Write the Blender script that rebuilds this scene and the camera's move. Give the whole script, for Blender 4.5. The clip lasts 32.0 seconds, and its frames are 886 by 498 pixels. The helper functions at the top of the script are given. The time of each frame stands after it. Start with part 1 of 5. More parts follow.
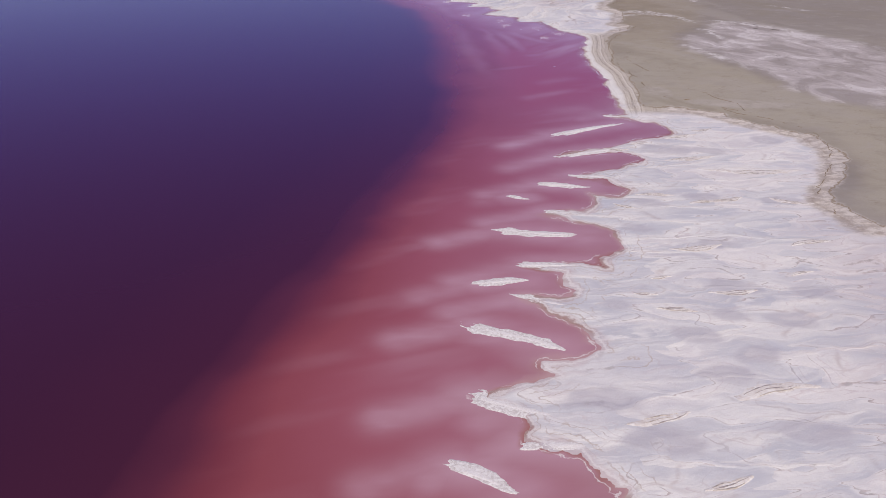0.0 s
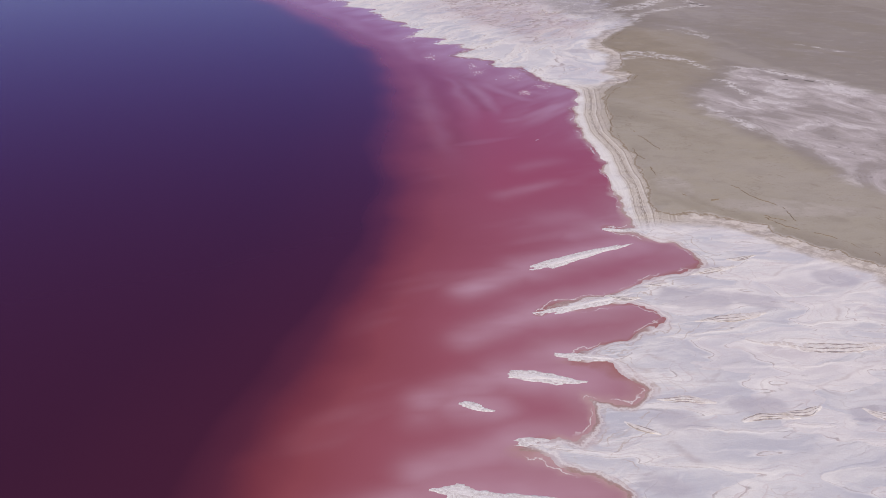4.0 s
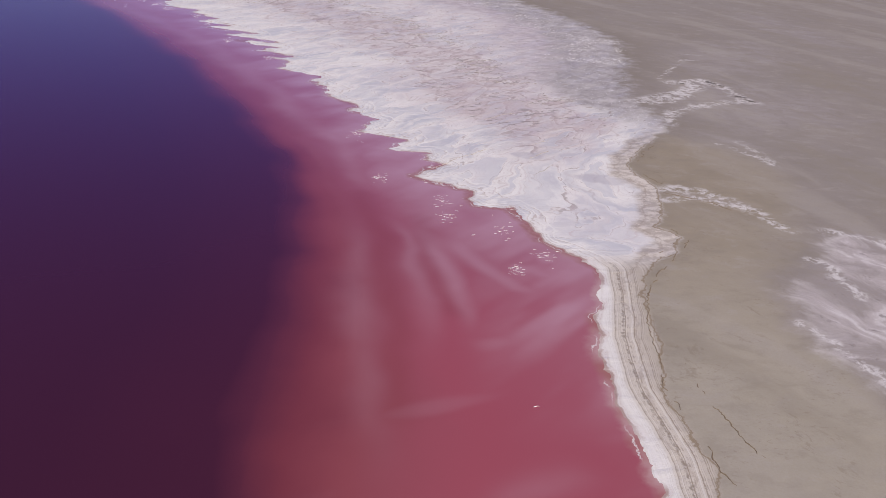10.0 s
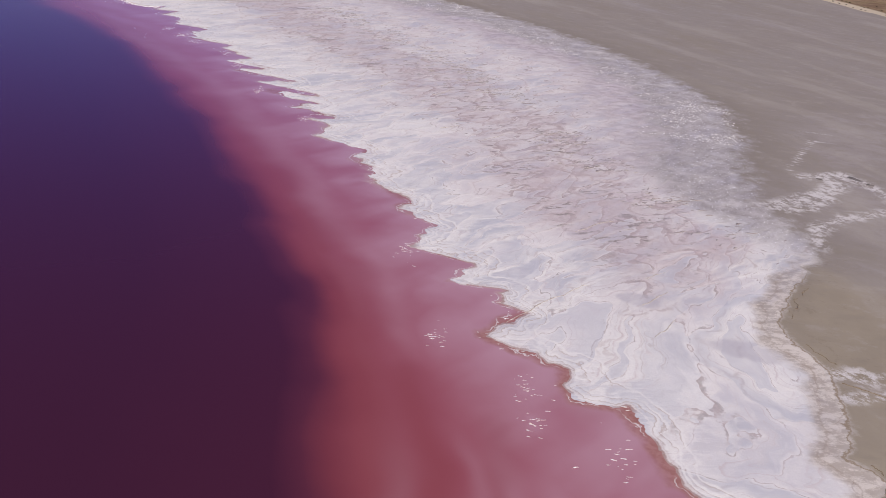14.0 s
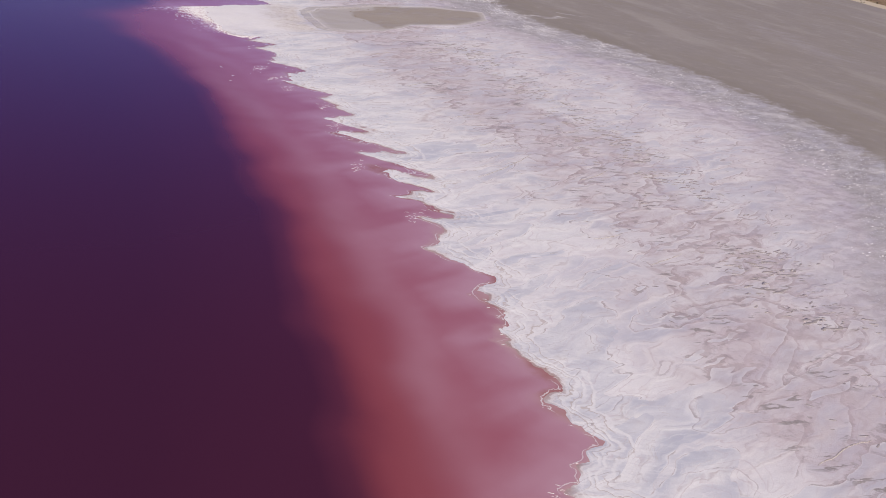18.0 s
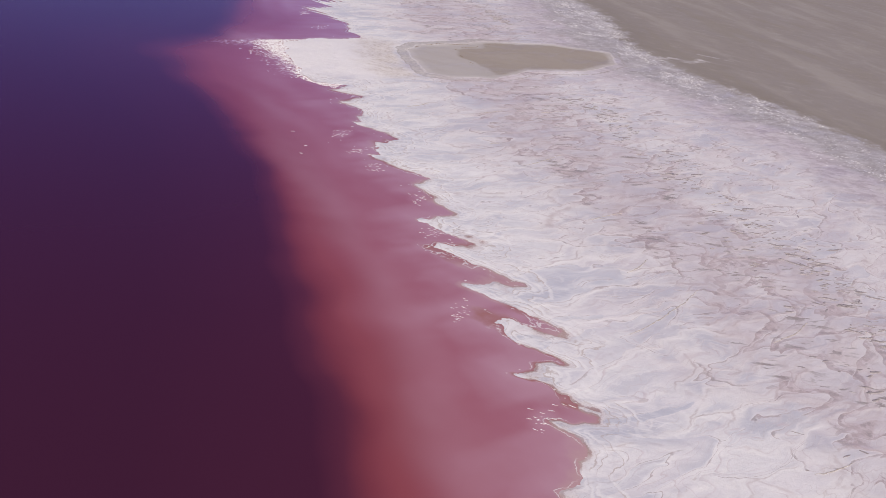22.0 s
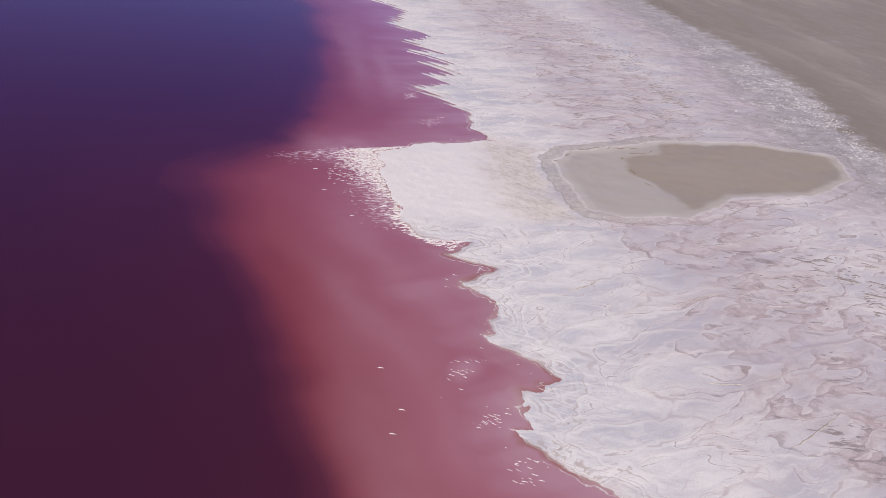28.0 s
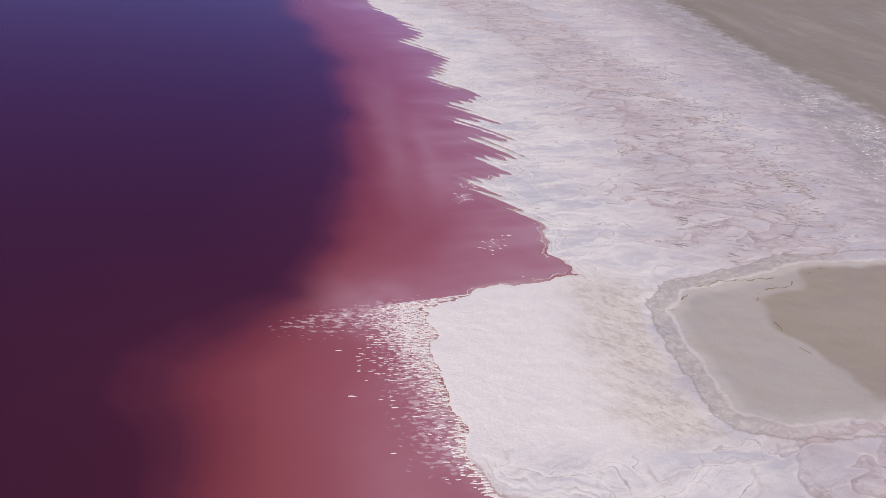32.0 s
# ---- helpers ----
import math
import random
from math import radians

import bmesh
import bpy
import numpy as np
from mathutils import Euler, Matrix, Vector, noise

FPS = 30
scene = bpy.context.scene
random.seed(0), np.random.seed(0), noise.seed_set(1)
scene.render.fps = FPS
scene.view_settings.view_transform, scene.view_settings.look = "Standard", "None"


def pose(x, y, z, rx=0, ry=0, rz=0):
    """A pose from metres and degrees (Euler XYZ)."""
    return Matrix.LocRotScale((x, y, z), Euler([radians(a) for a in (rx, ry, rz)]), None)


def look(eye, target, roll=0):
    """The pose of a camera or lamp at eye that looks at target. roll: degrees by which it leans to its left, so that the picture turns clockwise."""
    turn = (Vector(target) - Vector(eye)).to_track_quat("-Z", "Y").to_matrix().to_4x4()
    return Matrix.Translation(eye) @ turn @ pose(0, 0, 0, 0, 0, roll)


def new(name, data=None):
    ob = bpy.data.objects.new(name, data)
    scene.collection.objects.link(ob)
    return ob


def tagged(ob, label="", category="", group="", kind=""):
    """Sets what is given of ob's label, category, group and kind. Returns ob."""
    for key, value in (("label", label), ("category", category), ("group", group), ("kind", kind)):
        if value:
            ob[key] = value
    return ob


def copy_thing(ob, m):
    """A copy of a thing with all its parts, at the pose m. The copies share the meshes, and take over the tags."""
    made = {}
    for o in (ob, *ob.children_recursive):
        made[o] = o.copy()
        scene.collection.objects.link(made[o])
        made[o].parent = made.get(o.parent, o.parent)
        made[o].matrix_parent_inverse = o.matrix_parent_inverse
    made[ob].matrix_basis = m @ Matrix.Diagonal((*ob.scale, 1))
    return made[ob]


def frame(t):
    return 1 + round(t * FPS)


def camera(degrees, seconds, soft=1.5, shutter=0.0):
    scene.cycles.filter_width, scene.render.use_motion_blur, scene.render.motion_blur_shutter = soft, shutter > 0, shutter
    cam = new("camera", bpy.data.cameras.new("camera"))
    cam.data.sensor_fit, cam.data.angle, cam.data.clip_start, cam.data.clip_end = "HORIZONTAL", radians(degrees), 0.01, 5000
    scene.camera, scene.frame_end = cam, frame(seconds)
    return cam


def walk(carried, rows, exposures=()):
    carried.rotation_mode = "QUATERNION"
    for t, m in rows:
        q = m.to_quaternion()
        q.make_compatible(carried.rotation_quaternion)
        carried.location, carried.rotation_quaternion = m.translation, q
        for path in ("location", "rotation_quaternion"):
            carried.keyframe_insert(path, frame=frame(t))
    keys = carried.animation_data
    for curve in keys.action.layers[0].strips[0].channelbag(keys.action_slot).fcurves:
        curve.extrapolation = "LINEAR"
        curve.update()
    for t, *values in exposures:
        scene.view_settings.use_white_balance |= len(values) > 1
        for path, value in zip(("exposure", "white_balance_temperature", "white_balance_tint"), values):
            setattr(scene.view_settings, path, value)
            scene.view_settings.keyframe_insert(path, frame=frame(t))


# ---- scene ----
# A pink salt lake shore, flown along at about 148 m above the water. Water level is z = 0.
cam = camera(54.0, 32.0, soft=0.8)
walk(cam, [
    (0.0, pose(-0.00, 0.00, 144.49, 64.363, 0.102, 0.001)),
    (1.0, pose(5.49, 37.32, 145.80, 64.252, 0.182, -0.213)),
    (2.0, pose(10.61, 74.70, 146.92, 64.194, 0.221, -0.447)),
    (3.0, pose(15.22, 112.67, 147.40, 64.175, 0.161, -0.687)),
    (4.0, pose(19.75, 150.88, 147.60, 64.196, -0.206, -0.773)),
    (4.5, pose(21.95, 169.96, 147.62, 64.203, -0.479, -0.782)),
    (6.5, pose(29.56, 245.73, 147.37, 64.490, -2.058, -0.811)),
    (7.0, pose(30.99, 264.41, 147.49, 64.520, -2.490, -0.811)),
    (8.0, pose(33.12, 301.47, 147.95, 64.588, -3.205, -0.727)),
    (9.0, pose(33.96, 338.11, 148.72, 64.734, -3.778, -0.805)),
    (10.0, pose(33.57, 373.85, 149.72, 64.887, -4.401, -0.738)),
    (11.0, pose(31.89, 408.66, 150.48, 65.027, -4.995, -0.308)),
    (12.0, pose(28.96, 443.29, 150.87, 65.091, -5.534, 0.355)),
    (13.0, pose(24.69, 478.43, 150.96, 65.242, -5.994, 1.458)),
    (14.0, pose(18.74, 513.56, 150.81, 65.233, -6.694, 3.257)),
    (14.5, pose(15.27, 531.40, 150.69, 65.186, -6.968, 4.319)),
    (16.5, pose(-0.45, 604.65, 149.88, 64.853, -7.183, 8.245)),
    (17.0, pose(-4.64, 622.04, 149.71, 64.773, -7.349, 9.188)),
    (18.0, pose(-13.86, 656.27, 149.67, 64.610, -7.745, 10.915)),
    (19.0, pose(-24.06, 689.98, 150.03, 64.414, -8.052, 12.581)),
    (20.0, pose(-35.09, 722.89, 150.42, 64.140, -8.366, 14.324)),
    (21.0, pose(-46.84, 755.32, 150.69, 63.918, -8.586, 15.983)),
    (22.0, pose(-60.26, 787.73, 150.44, 63.699, -8.767, 17.498)),
    (23.0, pose(-75.16, 820.21, 149.64, 63.561, -9.007, 18.890)),
    (24.0, pose(-90.45, 852.63, 148.53, 63.453, -9.206, 20.110)),
    (25.0, pose(-105.97, 884.64, 146.86, 63.448, -9.160, 21.225)),
    (25.5, pose(-113.60, 900.48, 146.14, 63.463, -9.103, 21.791)),
    (27.5, pose(-143.55, 962.48, 144.68, 63.507, -8.213, 23.953)),
    (28.0, pose(-151.79, 977.18, 144.97, 63.499, -8.118, 24.370)),
    (29.0, pose(-169.38, 1006.02, 146.32, 63.400, -7.981, 24.876)),
    (30.0, pose(-187.78, 1035.15, 147.72, 63.267, -7.856, 25.418)),
    (31.0, pose(-206.20, 1064.38, 148.84, 63.140, -7.704, 25.714)),
    (32.0, pose(-224.16, 1093.73, 149.93, 63.014, -7.496, 25.875)),
], exposures=[(0.0, 0.20, 8350, 0.5), (32.0, 0.20, 8350, 0.5)])

# ---- light: clear day, the sun high behind the flight ----
SUN = Vector((0.215, -0.728, 0.651)).normalized()
world = bpy.data.worlds.new("sky")
scene.world = world
world.use_nodes = True
wt = world.node_tree
sky = wt.nodes.new("ShaderNodeTexSky")
sky.sky_type, sky.sun_disc = "NISHITA", False
sky.sun_elevation = math.asin(SUN.z)
sky.sun_rotation = math.atan2(SUN.x, SUN.y)
sky.altitude, sky.dust_density, sky.ozone_density = 1300.0, 0.0, 4.0
wt.nodes["Background"].inputs["Strength"].default_value = 0.10
deep_blue = wt.nodes.new("ShaderNodeHueSaturation")
deep_blue.inputs["Saturation"].default_value, deep_blue.inputs["Hue"].default_value = 1.24, 0.55
wt.links.new(sky.outputs["Color"], deep_blue.inputs["Color"])
wt.links.new(deep_blue.outputs["Color"], wt.nodes["Background"].inputs["Color"])
sun = new("sun", bpy.data.lights.new("sun", "SUN"))
sun.data.energy, sun.data.angle, sun.data.color = 3.2, radians(0.53), (1.0, 0.965, 0.93)
sun.matrix_world = look(SUN * 500, (0, 0, 0))


# ---- materials ----
class Nodes:
    """A small helper to write node trees briefly."""

    def __init__(self, name):
        self.mat = bpy.data.materials.new(name)
        self.mat.use_nodes = True
        self.t = self.mat.node_tree
        self.bsdf = self.t.nodes["Principled BSDF"]

    def put(self, socket, value):
        if hasattr(value, "is_linked"):
            self.t.links.new(value, socket)
        elif hasattr(socket.default_value, "__len__") and not hasattr(value, "__len__"):
            socket.default_value = [value] * len(socket.default_value)
        elif hasattr(socket.default_value, "__len__"):
            n = len(socket.default_value)
            socket.default_value = (tuple(value) + (1.0,))[:n]
        else:
            socket.default_value = value

    def attr(self, name):
        n = self.t.nodes.new("ShaderNodeAttribute")
        n.attribute_name = name
        return n.outputs

    def math(self, op, a, b=0.0, c=0.0, clamp=False):
        n = self.t.nodes.new("ShaderNodeMath")
        n.operation, n.use_clamp = op, clamp
        for s, v in zip(n.inputs, (a, b, c)):
            self.put(s, v)
        return n.outputs[0]

    def vec(self, op, a, b=(0, 0, 0)):
        n = self.t.nodes.new("ShaderNodeVectorMath")
        n.operation = op
        self.put(n.inputs[0], a)
        self.put(n.inputs[1], b)
        return n.outputs["Value" if op == "DOT_PRODUCT" else "Vector"]

    def noise(self, v, scale, detail=4.0, rough=0.55, distort=0.0, lac=2.0):
        n = self.t.nodes.new("ShaderNodeTexNoise")
        self.put(n.inputs["Vector"], v)
        for k, x in (("Scale", scale), ("Detail", detail), ("Roughness", rough), ("Distortion", distort), ("Lacunarity", lac)):
            n.inputs[k].default_value = x
        return n.outputs

    def voronoi(self, v, scale, feature="F1", rand=1.0):
        n = self.t.nodes.new("ShaderNodeTexVoronoi")
        n.feature = feature
        self.put(n.inputs["Vector"], v)
        n.inputs["Scale"].default_value, n.inputs["Randomness"].default_value = scale, rand
        return n.outputs

    def range(self, v, a, b, lo=0.0, hi=1.0, smooth=True):
        n = self.t.nodes.new("ShaderNodeMapRange")
        n.interpolation_type = "SMOOTHSTEP" if smooth else "LINEAR"
        for s, x in zip(("Value", "From Min", "From Max", "To Min", "To Max"), (v, a, b, lo, hi)):
            self.put(n.inputs[s], x)
        return n.outputs[0]

    def ramp(self, v, stops):
        n = self.t.nodes.new("ShaderNodeValToRGB")
        e = n.color_ramp.elements
        while len(e) < len(stops):
            e.new(0.5)
        for k, (p, c) in zip(e, stops):
            k.position, k.color = p, (*c, 1.0)
        self.put(n.inputs[0], v)
        return n.outputs[0]

    def mix(self, fac, a, b, kind="MIX"):
        n = self.t.nodes.new("ShaderNodeMix")
        n.data_type, n.blend_type = "RGBA", kind
        self.put(n.inputs[0], fac)
        self.put(n.inputs[6], a)
        self.put(n.inputs[7], b)
        return n.outputs[2]

    def bump(self, height, strength, distance, normal=None):
        n = self.t.nodes.new("ShaderNodeBump")
        n.inputs["Strength"].default_value, n.inputs["Distance"].default_value = strength, distance
        self.put(n.inputs["Height"], height)
        if normal is not None:
            self.put(n.inputs["Normal"], normal)
        return n.outputs[0]

    def place(self):
        return self.t.nodes.new("ShaderNodeNewGeometry").outputs["Position"]

    def done(self, color, rough, normal=None, spec=0.5, ior=1.45):
        for k, v in (("Base Color", color), ("Roughness", rough), ("Specular IOR Level", spec), ("IOR", ior)):
            self.put(self.bsdf.inputs[k], v)
        if normal is not None:
            self.put(self.bsdf.inputs["Normal"], normal)
        return self.mat


WHITE, BLUE = (0.81, 0.80, 0.80), (0.555, 0.57, 0.625)
SAND = (0.385, 0.335, 0.275)


def ground_material():
    n = Nodes("salt_and_sand")
    pos = n.place()
    flow = n.attr("flow")["Vector"]          # metres inland, metres along the shore
    inland = n.attr("inland")["Fac"]         # metres from the waterline
    sand = n.attr("sand")["Fac"]             # metres inside the sand
    mud = n.attr("mud")["Fac"]               # metres inside the mud pan
    old = n.attr("old")["Fac"]               # weathered, streaky crust
    speck = n.attr("speck")["Fac"]           # speckled outer belt
    band = n.attr("band")["Fac"]             # layered beach
    pale = n.attr("pale")["Fac"]             # white salt lying on sand
    pool = n.attr("pool")["Fac"]             # lilac brine pools
    scrub = n.attr("scrub")["Fac"]           # metres up the far hill
    cape = n.attr("cape")["Fac"]             # granular crust of the cape
    south = n.attr("south")["Fac"]           # the lobed southern shore
    stream = n.attr("stream")["Fac"]         # white braids of the dry stream
    warp = n.vec("MULTIPLY", n.vec("SUBTRACT", n.noise(pos, 0.040, 2.0)["Color"], (0.5, 0.5, 0.5)), (20, 20, 0))
    curl = n.vec("MULTIPLY", n.vec("SUBTRACT", n.noise(pos, 0.14, 3.0)["Color"], (0.5, 0.5, 0.5)), (5, 5, 0))
    swirl = n.vec("ADD", n.vec("ADD", flow, warp), curl)
    lon = n.vec("MULTIPLY", swirl, (0.30, 1.0, 1.0))
    fine = n.noise(pos, 1.3, 5.0, 0.65)["Fac"]
    grain = n.noise(pos, 6.0, 3.0, 0.6)["Fac"]
    broken = n.range(n.noise(pos, 0.055, 3.0)["Fac"], 0.44, 0.58)
    patch = n.range(n.noise(pos, 0.03, 4.0, 0.6)["Fac"], 0.36, 0.58)
    wisp = n.noise(lon, 0.12, 8.0, 0.62, 0.5)["Fac"]

    def cells(scale):
        """Edge distance and two random values of stretched, swirled cells."""
        tint = n.t.nodes.new("ShaderNodeSeparateColor")
        n.put(tint.inputs[0], n.voronoi(lon, scale)["Color"])
        return n.voronoi(lon, scale, "DISTANCE_TO_EDGE")["Distance"], tint.outputs[0], tint.outputs[1]

    # broad pans of salt: bluish or pink-grey in the middle, white towards their rims
    e1, r1, r2 = cells(0.058)
    big = n.noise(lon, 0.062, 2.5, 0.45, 0.4)["Fac"]
    salt = n.mix(n.math("MULTIPLY", n.range(e1, 0.02, 0.30), n.range(r1, 0.25, 0.8)), WHITE, BLUE)
    salt = n.mix(n.math("MULTIPLY", n.range(e1, 0.0, 0.25), n.range(r2, 0.5, 0.95, 0.0, 0.6)), salt, (0.66, 0.605, 0.635))
    salt = n.mix(n.range(big, 0.50, 0.60, 0.0, 0.62), salt, BLUE)
    salt = n.mix(n.range(n.math("ABSOLUTE", n.math("SUBTRACT", big, 0.485)), 0.035, 0.005, 0.0, 0.6), salt, (0.87, 0.86, 0.85))
    e2, r3, r4 = cells(0.115)
    salt = n.mix(n.math("MULTIPLY", n.range(e2, 0.0, 0.22), n.range(r3, 0.55, 0.95, 0.0, 0.55)), salt, (0.57, 0.58, 0.64))
    salt = n.mix(n.math("MULTIPLY", n.range(e2, 0.10, 0.0), n.range(r4, 0.3, 0.7, 0.0, 0.5)), salt, (0.84, 0.825, 0.815))
    salt = n.mix(n.range(wisp, 0.46, 0.32, 0.0, 0.75), salt, (0.85, 0.835, 0.82))
    salt = n.mix(n.range(wisp, 0.57, 0.70, 0.0, 0.4), salt, (0.63, 0.58, 0.58))
    # ridges between the pans: a white crest with a broken brown line
    crest = n.range(e1, 0.11, 0.02)
    salt = n.mix(n.math("MULTIPLY", crest, 0.6), salt, (0.85, 0.83, 0.81))
    width = n.math("MULTIPLY", n.range(n.noise(pos, 0.11, 4.0, 0.6)["Fac"], 0.35, 0.7), n.range(old, 0.0, 1.0, 0.010, 0.026))
    dirt = n.math("MULTIPLY", n.range(n.math("SUBTRACT", e1, width), 0.022, -0.006), broken)
    salt = n.mix(n.math("MULTIPLY", dirt, n.range(old, 0.0, 1.0, 0.5, 0.75)), salt, (0.46, 0.37, 0.355))
    line = n.math("ABSOLUTE", n.math("SUBTRACT", n.noise(lon, 0.07, 3.0, 0.5, 0.6)["Fac"], 0.5))
    salt = n.mix(n.math("MULTIPLY", n.math("MULTIPLY", n.range(line, 0.006, 0.001), n.math("SUBTRACT", 1.0, broken)), 0.5), salt, (0.55, 0.48, 0.45))
    wind = n.t.nodes.new("ShaderNodeVectorRotate")
    wind.rotation_type = "Z_AXIS"
    wind.inputs["Angle"].default_value = radians(-8)
    n.put(wind.inputs["Vector"], n.vec("ADD", pos, n.vec("MULTIPLY", curl, (0.6, 0.6, 0.0))))
    comb = n.noise(n.vec("MULTIPLY", wind.outputs[0], (0.10, 0.8, 1.0)), 1.0, 3.0, 0.55)["Fac"]
    salt = n.mix(n.math("MULTIPLY", n.range(comb, 0.54, 0.62), n.range(inland, 34.0, 5.0, 0.0, 0.75)), salt, (0.88, 0.87, 0.865))
    salt = n.mix(n.math("MULTIPLY", n.range(comb, 0.45, 0.38), n.range(inland, 34.0, 5.0, 0.0, 0.5)), salt, (0.62, 0.61, 0.65))
    stria = n.noise(n.vec("MULTIPLY", swirl, (0.16, 1.0, 1.0)), 0.55, 6.0, 0.7, 0.4)["Fac"]
    salt = n.mix(n.range(stria, 0.52, 0.68, 0.0, 0.28), salt, (0.58, 0.555, 0.575))
    salt = n.mix(n.range(stria, 0.47, 0.34, 0.0, 0.55), salt, (0.88, 0.87, 0.865))
    # terraces: sheets of crust left by falling water, lobed inland, each with a thin dirty edge
    part_of = n.t.nodes.new("ShaderNodeSeparateXYZ")
    lobed = n.vec("ADD", n.vec("ADD", flow, n.vec("MULTIPLY", warp, (1.2, 0.7, 0.0))), n.vec("MULTIPLY", curl, (0.5, 0.4, 0.0)))
    n.put(part_of.inputs[0], lobed)

    def terraces(gap, size, throw, offset):
        """Place within a terrace (0 at its dirty edge, 1 at the next), and a random value for each."""
        lobes = n.noise(n.vec("ADD", n.vec("MULTIPLY", lobed, (0.24, 1.0, 1.0)), (offset, offset * 1.7, 0.0)), size, 3.0, 0.45, 0.3)["Fac"]
        level = n.math("MULTIPLY_ADD", lobes, throw, n.math("MULTIPLY", part_of.outputs[0], 1.0 / gap))
        rnd = n.t.nodes.new("ShaderNodeTexWhiteNoise")
        rnd.noise_dimensions = "1D"
        n.put(rnd.inputs["W"], n.math("FLOOR", level))
        return n.math("FRACT", level), rnd.outputs["Value"]

    here1 = n.range(n.noise(pos, 0.05, 4.0, 0.6)["Fac"], 0.40, 0.54)
    here2 = n.range(n.noise(n.vec("ADD", pos, (71.0, 33.0, 0.0)), 0.07, 4.0, 0.6)["Fac"], 0.44, 0.56)
    thick = n.range(n.noise(pos, 0.30, 5.0, 0.7)["Fac"], 0.36, 0.66, 0.15, 1.0)
    for (gap, size, throw, offset, here, most) in ((50.0, 0.027, 7.5, 0.0, here1, 0.075), (75.0, 0.052, 4.5, 311.0, here2, 0.075)):
        fr, tint = terraces(gap, size, throw, offset)
        salt = n.mix(n.math("MULTIPLY", n.range(fr, 0.15, 0.9), n.range(tint, 0.50, 0.95, 0.0, 0.55)), salt, (0.55, 0.565, 0.635))
        salt = n.mix(n.math("MULTIPLY", n.range(fr, 0.9, 0.2), n.range(tint, 0.45, 0.05, 0.0, 0.40)), salt, n.mix(old, (0.80, 0.765, 0.775), (0.64, 0.545, 0.57)))
        here = n.math("MAXIMUM", here, n.range(old, 0.3, 0.9, 0.0, 0.62))
        w = n.math("MULTIPLY", thick, n.range(old, 0.0, 1.0, most * 0.75, most * 4.0))
        salt = n.mix(n.math("MULTIPLY", n.range(fr, 0.30, 0.04), n.math("MULTIPLY", here, n.range(old, 0.0, 1.0, 0.45, 0.6))), salt, n.mix(old, (0.87, 0.855, 0.845), (0.58, 0.47, 0.485)))
        salt = n.mix(n.math("MULTIPLY", n.range(fr, 0.90, 1.0), n.math("MULTIPLY", here, 0.7)), salt, (0.88, 0.87, 0.865))
        nest = n.math("FRACT", n.math("MULTIPLY", n.math("ADD", fr, n.math("MULTIPLY", fine, 0.03)), 5.0))
        salt = n.mix(n.math("MULTIPLY", n.range(nest, 0.22, 0.03), n.math("MULTIPLY", here, n.range(fr, 0.75, 0.05, 0.1, 0.65))), salt, n.mix(old, (0.64, 0.565, 0.575), (0.50, 0.40, 0.405)))
        edge = n.math("MULTIPLY", n.range(n.math("DIVIDE", fr, w), 1.0, 0.4), here)
        salt = n.mix(n.math("MULTIPLY", edge, n.range(old, 0.0, 1.0, 0.5, 0.9)), salt, n.mix(n.range(thick, 0.55, 0.95), (0.40, 0.31, 0.30), (0.23, 0.19, 0.185)))
    # pink-brown smears and cusps of the old crust
    smear = n.math("MULTIPLY", n.range(e1, 0.20, 0.0), n.math("MULTIPLY", old, patch))
    salt = n.mix(n.math("MULTIPLY", smear, 0.35), salt, (0.56, 0.455, 0.455))
    w2 = n.math("MULTIPLY", n.range(n.noise(pos, 0.17, 4.0, 0.6)["Fac"], 0.36, 0.7), 0.05)
    cusp = n.math("MULTIPLY", n.range(n.math("SUBTRACT", e2, w2), 0.035, -0.01), n.math("MULTIPLY", old, n.range(n.noise(pos, 0.045, 3.0)["Fac"], 0.46, 0.58)))
    salt = n.mix(n.math("MULTIPLY", cusp, 0.25), salt, (0.44, 0.36, 0.35))
    salt = n.mix(n.math("MULTIPLY", n.math("MULTIPLY", old, n.range(wisp, 0.5, 0.66)), 0.3), salt, (0.50, 0.41, 0.41))
    salt = n.mix(n.math("MULTIPLY", old, 0.42), salt, (0.58, 0.50, 0.53))
    bent2 = n.t.nodes.new("ShaderNodeVectorRotate")
    bent2.rotation_type = "Z_AXIS"
    bent2.inputs["Angle"].default_value = radians(-24)
    n.put(bent2.inputs["Vector"], n.vec("ADD", pos, n.vec("MULTIPLY", curl, (0.8, 0.8, 0.0))))
    teeth = n.noise(n.vec("MULTIPLY", bent2.outputs[0], (0.24, 1.0, 1.0)), 0.36, 3.0, 0.6, 0.6)["Fac"]
    combed = n.math("MULTIPLY", n.range(old, 0.45, 0.85), n.range(n.noise(pos, 0.035, 4.0, 0.6)["Fac"], 0.46, 0.60))
    salt = n.mix(n.math("MULTIPLY", combed, n.range(teeth, 0.57, 0.63)), salt, (0.33, 0.29, 0.285))
    dusty = n.math("MULTIPLY", old, n.range(n.noise(n.vec("MULTIPLY", swirl, (0.45, 1.0, 1.0)), 0.10, 6.0, 0.66)["Fac"], 0.50, 0.64))
    salt = n.mix(n.math("MULTIPLY", dusty, 0.35), salt, (0.52, 0.43, 0.43))
    # the speckled belt: mud with flakes of white
    belt = n.mix(n.range(n.noise(lon, 0.3, 4.0, 0.7)["Fac"], 0.35, 0.65), (0.34, 0.31, 0.31), (0.45, 0.42, 0.435))
